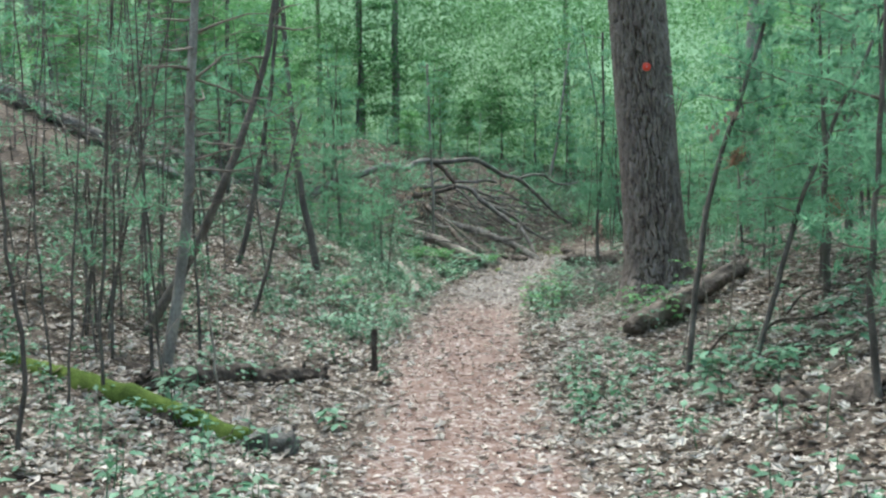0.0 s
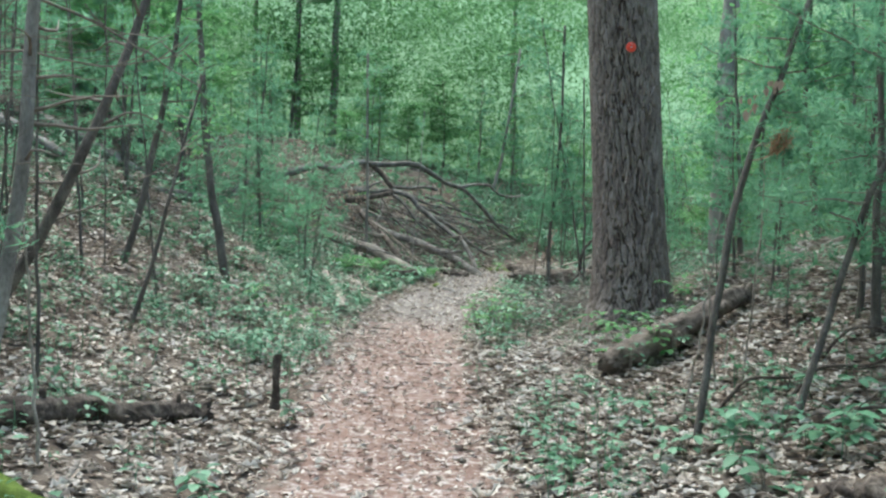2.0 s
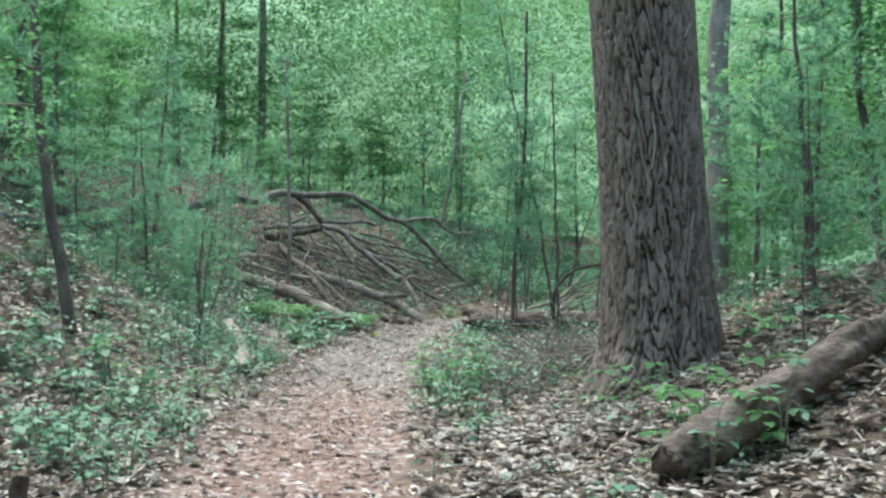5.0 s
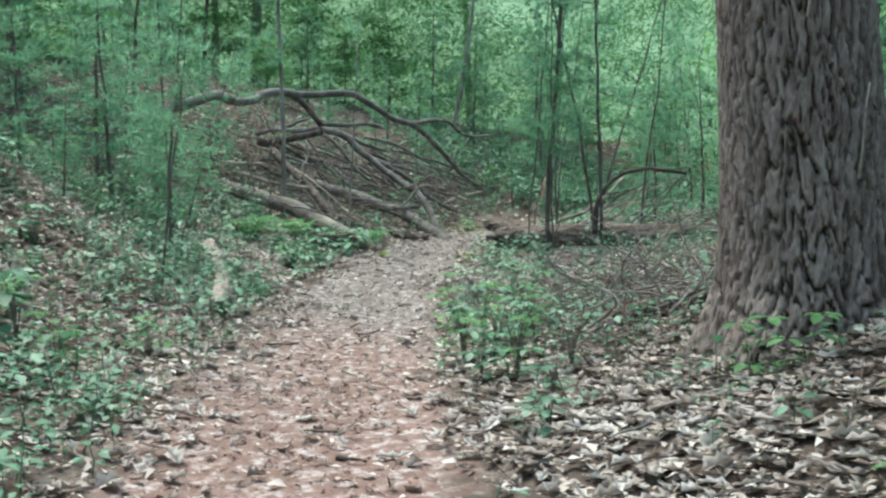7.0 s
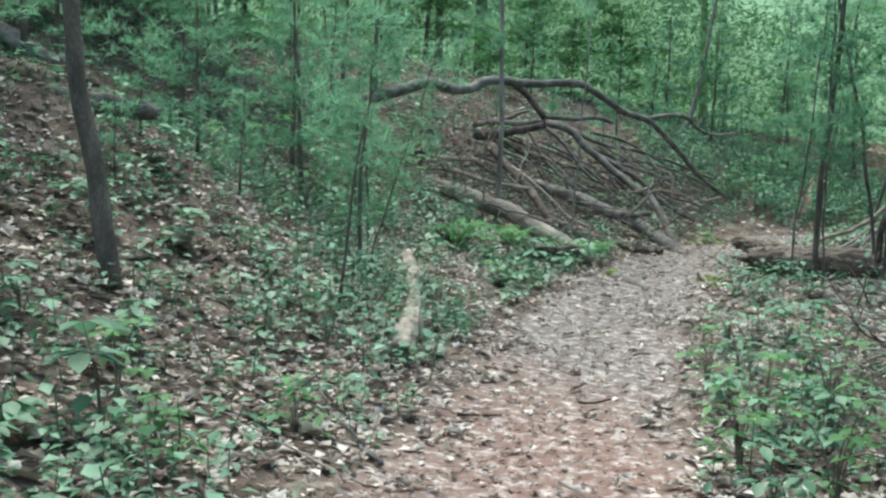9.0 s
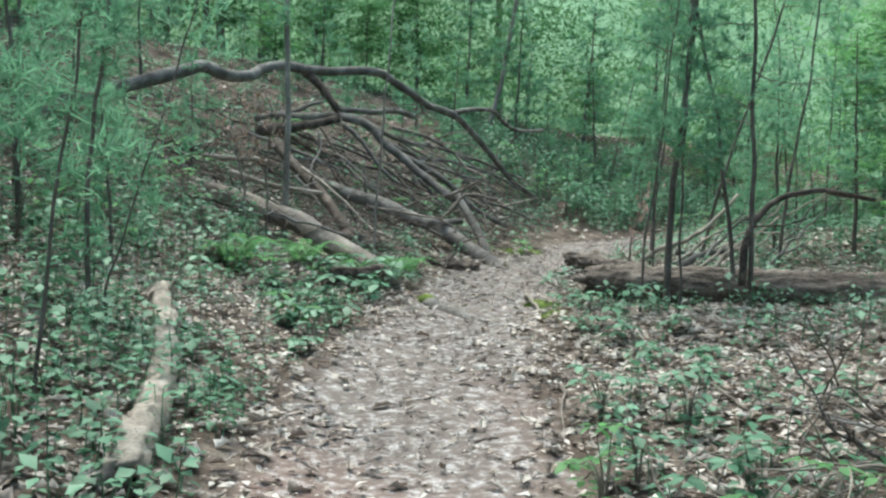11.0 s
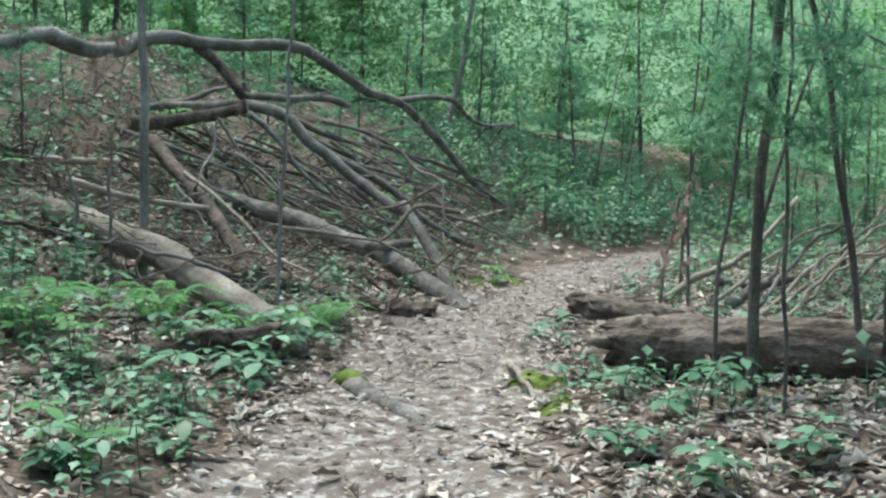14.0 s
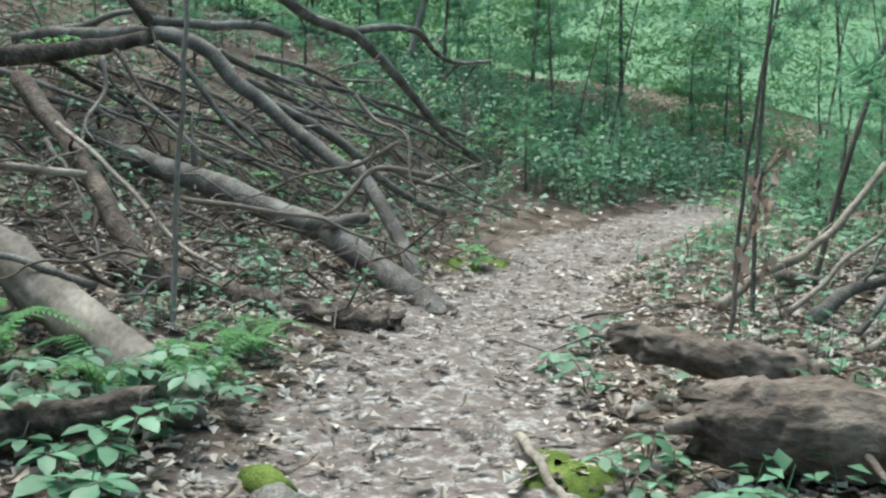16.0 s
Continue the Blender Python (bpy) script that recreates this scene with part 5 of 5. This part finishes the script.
deal(pines, free_spots(14, (-11, -4.4), (19, 38), 3.6, 1.0, (0.7, 1.2)))
deal(broads, free_spots(16, (-12, -5.0), (20, 42), 3.6, 1.0, (0.7, 1.1)))
# behind the brush pile and along the bend
deal(pines, free_spots(9, (-7, 13), (38, 44), 1.5, 0.8, (0.7, 1.2)))
deal(broads, free_spots(11, (-9, 15), (39, 48), 1.7, 0.9, (0.6, 1.0)))
deal(talls, free_spots(20, (-24, 26), (12, 62), 6.0, 3.5, (0.8, 1.25), lambda x, y: not (-3 < x < 17 and 31 < y < 58)))
deal(talls, free_spots(5, (-18, 18), (-22, 4), 5.5, 4.5, (0.8, 1.1)))
deal(broads, free_spots(8, (-14, 14), (-20, 2), 3.0, 1.5, (0.8, 1.3)))


# the woods beyond: a deep belt of leaf clumps that closes the view
def far_woods(n, leaves, seed):
    r = np.random.default_rng(seed)
    a = r.uniform(-0.95, 0.95, n) * np.where(r.uniform(size=n) < 0.16, 2.3, 0.8)
    q = r.uniform(30, 52, n)
    x, y = q * np.sin(a) * 0.95, 12 + q * np.cos(a)
    ok = (np.abs(x - trail_x(y)) > 2.0) & ((np.abs(x) > 13) | (y > 45))
    x, y = x[ok], y[ok]
    h = r.uniform(0.0, 1.0, len(x)) ** 0.95 * 14 + 0.3
    c = np.stack([x, y, land(x, y) + h], 1)
    m = len(c) * leaves
    pos = np.repeat(c, leaves, 0) + r.normal(0, 1, (m, 3)) * np.array([0.95, 0.95, 0.3])
    rot = turns(r.uniform(0, 6.3, m), r.normal(-0.2, 0.45, m), r.normal(0, 0.45, m))
    tagged(part("far_woods", scatter((DIAMOND[0] * np.array([0.6, 1.25, 1.0]), DIAMOND[1]), pos, rot, r.uniform(0.14, 0.25, m)), M_far_leaf), "dense green leaf mass of the woods beyond", "woods", kind="stuff")


far_woods(2300, 135, 5)


def build_backdrop():
    """Woods far off, round the whole place, with a glow added for brightness and haze."""
    a = np.linspace(0, 2 * np.pi, 240, endpoint=False)
    rows = []
    for k in range(9):
        s = k / 8
        rad = 74 + 3 * np.sin(a * 9 + k) + 2 * np.sin(a * 31 + 2 * k)
        top = 25 + 2.5 * np.sin(a * 13) + 2 * np.sin(a * 37 + 1) + 1.5 * np.sin(a * 71)
        rows.append(np.stack([rad * np.sin(a), 14 + rad * np.cos(a), -6 + (top + 6) * s], 1))
    j = np.arange(240)
    f = np.concatenate([np.stack([k * 240 + j, k * 240 + (j + 1) % 240, (k + 1) * 240 + (j + 1) % 240, (k + 1) * 240 + j], 1) for k in range(8)])
    m = surface("glowing_distant_woods", [(0, (0.13, 0.21, 0.125)), (0.5, (0.18, 0.28, 0.17)), (1, (0.25, 0.36, 0.23))], 0.45, 1.9, 1.0, 0.0, gloss=0.0)
    # emission added to the leaf colour, standing in for daylight on far foliage
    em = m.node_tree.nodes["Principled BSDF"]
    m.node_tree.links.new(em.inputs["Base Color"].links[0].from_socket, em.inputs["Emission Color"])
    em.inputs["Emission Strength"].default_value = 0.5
    tagged(part("backdrop", (np.concatenate(rows), f), m), "backdrop of distant green woods with an added glow", "backdrop", kind="structure")


build_backdrop()

# thin bare stems on the left bank
for k in range(20):
    x, y = rt.uniform(-5.6, -2.5), rt.uniform(7.5, 16.5)
    h = rt.uniform(1.8, 3.8)
    g = gz(x, y)
    lx = rt.gauss(0.02, 0.07)
    sapling([(x, y, g - 0.06), (x + lx * h * 0.5, y, g + h * 0.5), (x + lx * h, y, g + h)], rt.uniform(0.01, 0.024), 0.006, 1000 + k, 7, 0.25, 0.6, dead=k % 3 > 0, density=0.4, label="thin bare stem of a shaded-out sapling")
for k, pts in enumerate((((-3.4, 10.2, 2.1), (-2.8, 10.3, 2.35), (-2.2, 10.4, 2.3), (-1.7, 10.5, 2.4)), ((-3.6, 9.4, 1.7), (-3.2, 9.5, 1.95), (-2.8, 9.6, 2.3)), ((-2.6, 10.1, 2.7), (-2.1, 10.3, 2.5), (-1.6, 10.5, 2.2)), ((-3.2, 12.4, 1.2), (-2.6, 12.6, 1.5), (-2.0, 12.8, 2.0)))):
    ob = limb(pts, 0.011, 0.004, 670 + k, 4, M_twig, "bare dead branch of a sapling on the bank", 0.02, 0.35, "dead_branch")
    tagged(ob, group="bare branches on the bank")
# shaded-out thicket of dead, twiggy young pines on the bank
for k in range(26):
    near = k < 15
    x, y = (rt.uniform(-4.6, -2.5), rt.uniform(7.0, 11.5)) if near else (rt.uniform(-6.4, -4.0), rt.uniform(13.0, 19.0))
    h = rt.uniform(2.2, 4.0)
    g = gz(x, y)
    lx = rt.gauss(0.03, 0.1)
    sapling([(x, y, g - 0.06), (x + lx * h * 0.5, y, g + h * 0.5), (x + lx * h, y, g + h)], rt.uniform(0.012, 0.022), 0.006, 1300 + k, 22, 0.15, 0.85, dead=True, label="dead young pine with many bare grey-brown twigs")
# thin stems on the flat ground beyond the big log and round the bend
for k in range(12):
    y = rt.uniform(33, 42)
    x = float(trail_x(y)) + rt.choice((-1, 1, 1)) * rt.uniform(1.3, 4.5)
    if -2.5 < x < 3.2 and y < 38:
        x += 5.5
    h = rt.uniform(3, 5.5)
    g = gz(x, y)
    lx = rt.gauss(0.04, 0.1)
    sapling([(x, y, g - 0.06), (x + lx * h * 0.4, y, g + h * 0.5), (x + lx * h, y, g + h)], rt.uniform(0.018, 0.035), 0.008, 1100 + k, 7, 0.45, 0.7, density=0.6, label="slender young pine stem in the thicket")


# ---- undergrowth ----
def herb(seed, leaves=6, h=0.16, leaf=0.06, width=0.34):
    r = np.random.default_rng(seed)
    vs = [tube([(0, 0, 0), (0.01, 0, h * 0.5), (0.0, 0.01, h)], 0.003, 0.002, 4, 3, caps=False)]
    v, f = vs[0]
    f = np.concatenate([f[:, [0, 1, 2]], f[:, [0, 2, 3]]])
    n = leaves
    rot = turns(np.arange(n) * 2.4 + r.uniform(0, 1, n), r.normal(-0.1, 0.2, n), r.normal(0, 0.2, n))
    pos = np.stack([np.zeros(n), np.zeros(n), h * (0.55 + 0.45 * np.arange(n) / n)], 1)
    return join([(v, f), scatter(BLADE4, pos + rot[:, :, 1] * 0.03, rot, leaf * r.uniform(0.75, 1.2, n))])


def herb_field(name, count, xr, yr, keep, size, label, seeds, leaves=6, h=0.16, material=None):
    x, y = rng.uniform(*xr, count), rng.uniform(*yr, count)
    d = x - trail_x(y)
    ok = rng.uniform(size=count) < keep(d, x, y)
    x, y = x[ok], y[ok]
    out = []
    for k, s in enumerate(seeds):
        q = np.arange(len(x)) % len(seeds) == k
        n = int(q.sum())
        rot = turns(rng.uniform(0, 6.3, n), rng.normal(0, 0.12, n), rng.normal(0, 0.12, n))
        out.append(scatter(herb(s, leaves, h * (0.7 + 0.3 * k)), np.stack([x[q], y[q], land(x[q], y[q])], 1), rot, rng.uniform(*size, n)))
    tagged(part(name, join(out), material or M_herb), label, "undergrowth", kind="stuff")


def cover(d, x, y):
    near = np.clip((np.abs(d) - 0.7) / 0.45, 0, 1)
    thick = np.clip(0.65 * patchy(x, y, 0.9, 1.3) + 0.75 * patchy(x, y, 2.3, 0.6) - 0.42, 0.06, 1)
    bank = np.where((d < 0) & (y > 11.5) & (y < 27), 2.1, np.where((d > 0) & (y > 15.6) & (y < 22) & (d < 1.9), 1.0, np.where((d > 0) & (y < 15.7), np.where((d > 0.75) & (y < 12), 0.7, 0.2), 0.55)))
    return near * thick * bank


herb_field("undergrowth", 24000, (-6, 6.0), (5, 32), cover, (0.5, 1.5), "low green seedlings and herbs among dead leaves", (1, 2, 3))
herb_field("undergrowth", 7000, (-14, 15), (18, 50), lambda d, x, y: (np.abs(d) > np.where(y > 36, 0.0, 1.1)) * np.where((x > -4) & (x < 5) & (y < 29), 0, 0.85), (1.3, 2.4), "green undergrowth between the trees", (4, 5))

herb_field("undergrowth", 1250, (1.2, 9.5), (35.2, 42.5), lambda d, x, y: (np.abs(d) > 1.0) * 0.95, (1.1, 2.1), "knee-high green bushes beyond the brush pile", (6, 7, 8), 12, 0.36, M_herb)
herb_field("undergrowth", 230, (-4.2, -1.3), (21.5, 27.5), lambda d, x, y: np.where((x > -1.9) & (y < 24.8), 0.25, 0.9) * (np.abs(d) > 1.3), (0.9, 1.6), "knee-high green seedlings on the bank", (9, 10, 11), 10, 0.32, M_herb)


def plant(x, y, h, n, leaf, seed, label, material=None, width=0.34, spread=0.16):
    """One leafy plant: stems and leaves."""
    th = tagged(new("leafy_plant"), label, "plant", "leafy plants by the trail")
    r = np.random.default_rng(seed)
    z = gz(x, y)
    stems, pos, yaw = [], [], []
    for k in range(max(2, n // 6)):
        a, q = r.uniform(0, 6.3), spread * r.uniform(0.3, 1)
        top = np.array([x + q * math.cos(a), y + q * math.sin(a), z + h * r.uniform(0.25, 1)])
        stems.append(tube([(x, y, z - 0.03), (x + 0.3 * q * math.cos(a), y + 0.3 * q * math.sin(a), z + h * 0.5), top], 0.005, 0.002, 5, 6))
        first = r.uniform(0, 6.3)
        for i in range(6):
            pos.append(top if i < 5 else top + np.array([0, 0, -0.3 * h]))
            yaw.append(first + i * 1.257 + r.normal(0, 0.15))
    part("stem", join(stems), M_twig, th)
    pos, yaw = np.array(pos), np.array(yaw)
    m = len(pos)
    rot = turns(yaw, r.normal(-0.12, 0.12, m), r.normal(0, 0.14, m))
    part("leaves", scatter(blade(width * 0.8, 0.05, 0.15), pos + rot[:, :, 1] * 0.015, rot, leaf * r.uniform(0.75, 1.2, m)), material or M_leaf, th)
    return th


for k, (x, y, h, n, leaf, mt) in enumerate((
        (1.75, 12.25, 0.4, 24, 0.07, M_herb), (2.15, 12.4, 0.5, 30, 0.07, M_herb), (1.78, 14.6, 0.3, 24, 0.09, M_leaf), (2.0, 14.5, 0.26, 18, 0.085, M_leaf), (2.7, 14.65, 0.42, 30, 0.09, M_leaf),
        (0.75, 16.3, 0.35, 40, 0.08, M_herb), (0.95, 17.2, 0.4, 44, 0.08, M_herb), (0.8, 18.1, 0.35, 40, 0.08, M_herb), (1.15, 16.8, 0.45, 44, 0.085, M_herb), (1.05, 15.5, 0.3, 30, 0.08, M_herb), (1.3, 18.6, 0.35, 36, 0.09, M_herb),
        (-0.45, 25.6, 0.4, 60, 0.12, M_herb), (-0.1, 25.8, 0.38, 54, 0.12, M_herb), (-0.65, 25.2, 0.4, 48, 0.12, M_herb), (-0.3, 25.0, 0.3, 30, 0.11, M_herb), (0.1, 26.0, 0.28, 30, 0.11, M_herb), (-0.15, 25.15, 0.42, 48, 0.12, M_herb), (-0.75, 23.0, 0.22, 30, 0.11, M_herb), (-0.5, 23.5, 0.2, 24, 0.11, M_herb), (1.75, 22.6, 0.22, 24, 0.11, M_herb), (2.1, 22.9, 0.25, 24, 0.11, M_herb), (1.6, 22.0, 0.2, 24, 0.1, M_herb), (1.9, 21.3, 0.2, 24, 0.11, M_herb), (-0.5, 25.6, 0.3, 36, 0.1, M_leaf), (0.0, 26.0, 0.25, 30, 0.1, M_herb),
        (1.75, 24.4, 0.25, 24, 0.1, M_herb), (1.95, 23.8, 0.3, 18, 0.12, M_herb), (1.5, 23.4, 0.2, 30, 0.09, M_herb), (1.8, 26.4, 0.2, 18, 0.1, M_herb), (2.2, 24.0, 0.33, 12, 0.11, M_herb),
        (-1.1, 24.6, 0.45, 60, 0.085, M_leaf), (-1.4, 24.9, 0.5, 60, 0.085, M_leaf), (-0.9, 25.3, 0.4, 48, 0.085, M_leaf), (-1.7, 25.6, 0.55, 60, 0.1, M_herb), (-1.2, 25.9, 0.5, 48, 0.11, M_herb), (-1.6, 23.9, 0.35, 40, 0.1, M_herb), (-2.0, 26.4, 0.5, 48, 0.11, M_herb), (-2.6, 19.2, 0.4, 40, 0.11, M_herb), (-3.0, 18.6, 0.4, 40, 0.12, M_herb), (-2.2, 17.3, 0.35, 36, 0.1, M_herb), (-3.2, 20.3, 0.4, 36, 0.11, M_herb), (-2.6, 16.9, 0.3, 36, 0.1, M_herb), (-0.75, 23.3, 0.25, 24, 0.12, M_leaf), (0.35, 28.5, 0.25, 18, 0.12, M_herb), (-0.6, 22.3, 0.2, 24, 0.1, M_herb),
        (1.9, 9.2, 0.3, 18, 0.12, M_herb), (2.1, 8.9, 0.3, 18, 0.12, M_herb), (1.5, 10.4, 0.2, 12, 0.12, M_herb), (1.0, 9.9, 0.12, 12, 0.1, M_herb), (2.5, 9.0, 0.3, 18, 0.12, M_herb),
        (-2.4, 8.6, 0.45, 24, 0.1, M_herb), (-1.2, 8.8, 0.2, 24, 0.1, M_herb), (-0.95, 11.3, 0.2, 12, 0.1, M_herb), (-2.1, 8.2, 0.25, 24, 0.09, M_herb),
        (-1.6, 16.0, 0.3, 40, 0.08, M_leaf), (-2.0, 16.6, 0.35, 40, 0.08, M_leaf), (-1.9, 15.2, 0.3, 36, 0.08, M_herb), (-2.6, 15.8, 0.35, 36, 0.09, M_herb), (-1.3, 17.0, 0.25, 30, 0.08, M_leaf),
        (-0.25, 24.6, 0.42, 24, 0.15, M_herb), (-0.6, 24.4, 0.38, 24, 0.15, M_herb), (1.3, 29.9, 0.25, 24, 0.12, M_leaf), (1.9, 30.2, 0.25, 24, 0.12, M_leaf), (0.9, 14.7, 0.25, 24, 0.08, M_herb), (-0.45, 25.3, 0.42, 72, 0.085, M_herb), (-0.28, 25.62, 0.42, 84, 0.085, M_herb), (-0.06, 25.55, 0.4, 72, 0.085, M_herb), (1.75, 25.3, 0.22, 24, 0.09, M_herb), (1.62, 25.1, 0.15, 18, 0.08, M_herb), (2.1, 27.2, 0.2, 18, 0.11, M_herb), (1.72, 26.9, 0.12, 12, 0.1, M_herb), (0.07, 28.4, 0.22, 12, 0.11, M_herb), (1.94, 24.1, 0.13, 18, 0.11, M_herb), (2.2, 8.6, 0.35, 24, 0.12, M_herb), (2.6, 8.3, 0.35, 24, 0.12, M_herb), (1.75, 8.5, 0.3, 18, 0.12, M_herb), (2.9, 9.3, 0.4, 24, 0.11, M_herb), (2.4, 10.2, 0.35, 24, 0.1, M_herb), (1.6, 9.6, 0.25, 18, 0.1, M_herb), (1.74, 12.75, 0.42, 36, 0.1, M_leaf), (1.92, 12.95, 0.45, 30, 0.1, M_leaf), (1.62, 12.6, 0.3, 24, 0.09, M_leaf), (-1.85, 16.1, 0.5, 18, 0.16, M_herb), (-2.05, 15.7, 0.45, 18, 0.15, M_herb), (2.3, 13.1, 0.55, 30, 0.09, M_leaf), (2.0, 12.45, 0.4, 30, 0.09, M_leaf), (2.6, 13.2, 0.5, 30, 0.09, M_herb), (0.7, 16.9, 0.5, 60, 0.07, M_leaf), (0.95, 16.2, 0.55, 60, 0.07, M_leaf), (0.9, 17.6, 0.5, 60, 0.07, M_leaf), (1.2, 17.5, 0.55, 60, 0.07, M_leaf), (0.75, 18.7, 0.45, 54, 0.07, M_leaf), (1.0, 19.2, 0.4, 54, 0.07, M_herb), (1.25, 16.1, 0.4, 48, 0.07, M_herb), (1.4, 19.9, 0.4, 48, 0.08, M_herb), (1.05, 20.3, 0.35, 48, 0.08, M_herb))):
    if 24.1 < y < 26.5 and x < 0.3:
        h, n = 0.75 * h, n // 2
    plant(x, y, h, n, leaf, 800 + k, "leafy green plant growing from the leaf litter", mt)


# withered saplings with brown leaves still hanging, before the pile
def withered(ctrl, n, seed, label):
    th = tagged(new("withered_sapling"), label, "sapling")
    r = np.random.default_rng(seed)
    part("stem", tube(footed(ctrl), 0.016, 0.005, 7, 0, 0.1, 0.02, seed), M_twig, th)
    pts = curve_points(ctrl, 40)
    for k in range(7):
        i = 12 + 4 * k
        d = np.array([r.uniform(-1, 1), r.uniform(-0.6, 0.6), r.uniform(0.1, 0.8)]) * r.uniform(0.2, 0.4)
        branch = part("branch", tube([pts[i], pts[i] + d * 0.6 + (0, 0, 0.03), pts[i] + d], 0.006, 0.002, 5, 6, 0.1, 0.01, seed + k), M_twig, th)
        pos = pts[i] + d * r.uniform(0.3, 1.1, (n, 1)) + r.normal(0, 0.035, (n, 3))
        rot = turns(r.uniform(0, 6.3, n), r.normal(-1.1, 0.35, n), r.normal(0, 0.5, n))
        part("withered_leaves", scatter(blade(0.3, 0.18, 0.3, 0.4, k), pos, rot, r.uniform(0.045, 0.085, n)), M_withered, branch, "curled pinkish-brown dead leaves")


withered([(-1.36, 27.0, 1.0), (-1.36, 27.0, 1.3), (-1.3, 27.0, 1.65), (-1.18, 27.0, 2.3)], 9, 1501, "withered sapling with curled brown leaves before the pile")
withered([(-1.62, 27.1, 0.95), (-1.7, 27.1, 1.25), (-1.8, 27.1, 1.5), (-1.78, 27.1, 1.8)], 6, 1502, "withered sapling with curled brown leaves before the pile")
withered([(2.55, 26.6, 0.2), (2.6, 26.6, 0.5), (2.68, 26.6, 0.8), (2.7, 26.6, 1.05)], 7, 1503, "withered sapling with pale curled leaves beyond the log")


# bushes among and behind the limbs of the pile, and round the bend
for k, (x, y, h, n, leaf) in enumerate(((-0.9, 30.6, 0.7, 60, 0.09), (-0.2, 31.4, 0.6, 54, 0.09), (0.5, 31.2, 0.45, 48, 0.09), (0.2, 32.4, 0.7, 60, 0.09), (0.9, 32.9, 0.55, 54, 0.09), (-1.5, 31.4, 0.8, 60, 0.09), (1.5, 34.6, 0.7, 60, 0.1), (2.4, 35.4, 0.7, 66, 0.1), (3.1, 36.1, 0.8, 66, 0.1), (3.8, 36.9, 0.8, 66, 0.1), (4.5, 37.6, 0.9, 66, 0.1), (2.0, 36.4, 0.9, 72, 0.1), (3.0, 37.4, 0.9, 72, 0.1), (0.8, 35.4, 0.9, 72, 0.1), (5.3, 38.3, 0.8, 66, 0.1), (2.5, 34.2, 0.4, 48, 0.1), (4.0, 38.6, 1.0, 72, 0.1), (5.4, 33.2, 0.6, 54, 0.1), (6.1, 34.6, 0.7, 60, 0.1), (4.6, 31.4, 0.5, 48, 0.1), (-2.6, 27.4, 0.7, 60, 0.09), (-3.2, 25.9, 0.7, 60, 0.09), (-2.2, 26.9, 0.6, 54, 0.09), (-3.0, 28.3, 0.8, 60, 0.09), (-1.9, 29.3, 0.6, 54, 0.09), (-2.4, 23.8, 0.7, 60, 0.1), (-2.9, 24.3, 0.8, 60, 0.1), (-2.7, 22.6, 0.7, 60, 0.1), (-3.3, 23.2, 0.8, 60, 0.1))):
    bush = plant(x, y, h, n, leaf, 950 + k, "leafy green bush among dead limbs", M_leaf if k % 3 else M_herb, 0.34, 0.5)
    tagged(bush, group="bushes round the brush pile")
# fine brown brushwood at the end of the pile
for k in range(14):
    x0, y0 = rb.uniform(1.7, 3.0), rb.uniform(34.6, 37.0)
    z0 = gz(x0, y0)
    h, lx = rb.uniform(0.7, 1.5), rb.gauss(0.1, 0.25)
    limb(crooked((x0, y0, z0), (x0 + lx, y0 + rb.gauss(0, 0.2), z0 + h), 3, 0.06), 0.011, 0.004, 760 + k, 5, M_twig, "thin brown brushwood standing in the pile", 0.02, 0.4, "dead_branch")


def fern(x, y, fronds, ln, seed):
    th = tagged(new("fern"), "green fern with arching feathery fronds", "fern", "ferns by the brush pile")
    r = np.random.default_rng(seed)
    z = gz(x, y)
    for k in range(fronds):
        a = k * 6.283 / fronds + r.uniform(-0.3, 0.3)
        L = ln * r.uniform(0.8, 1.15)
        d = np.array([math.cos(a), math.sin(a), 0])
        ctrl = [(x, y, z), np.array((x, y, z)) + d * L * 0.45 + (0, 0, L * 0.5), np.array((x, y, z)) + d * L + (0, 0, L * 0.35)]
        rib = tube(ctrl, 0.004, 0.0015, 4, 10, caps=False)
        pts = curve_points(ctrl, 24)
        rf = np.concatenate([rib[1][:, [0, 1, 2]], rib[1][:, [0, 2, 3]]])
        pos, yaw, size = [], [], []
        for i in range(3, 24):
            for sgn in (-1, 1):
                pos.append(pts[i])
                yaw.append(a - math.pi / 2 + sgn * 1.15)
                size.append(L * 0.26 * (1.08 - i / 24) ** 0.7)
        m = len(pos)
        rot = turns(np.array(yaw), np.full(m, -0.1), r.normal(0, 0.1, m))
        leafs = scatter((DIAMOND[0] * np.array([0.55, 1, 1]), DIAMOND[1]), np.array(pos), rot, np.array(size))
        part("frond", join([(rib[0], rf), leafs]), M_leaf, th)


for k, (x, y, n, ln) in enumerate(((-0.25, 26.0, 8, 0.45), (0.0, 26.4, 7, 0.4), (-0.9, 26.2, 8, 0.45), (-1.5, 25.3, 9, 0.5), (0.2, 27.0, 7, 0.35))):
    fern(x, y, n, ln, 900 + k)
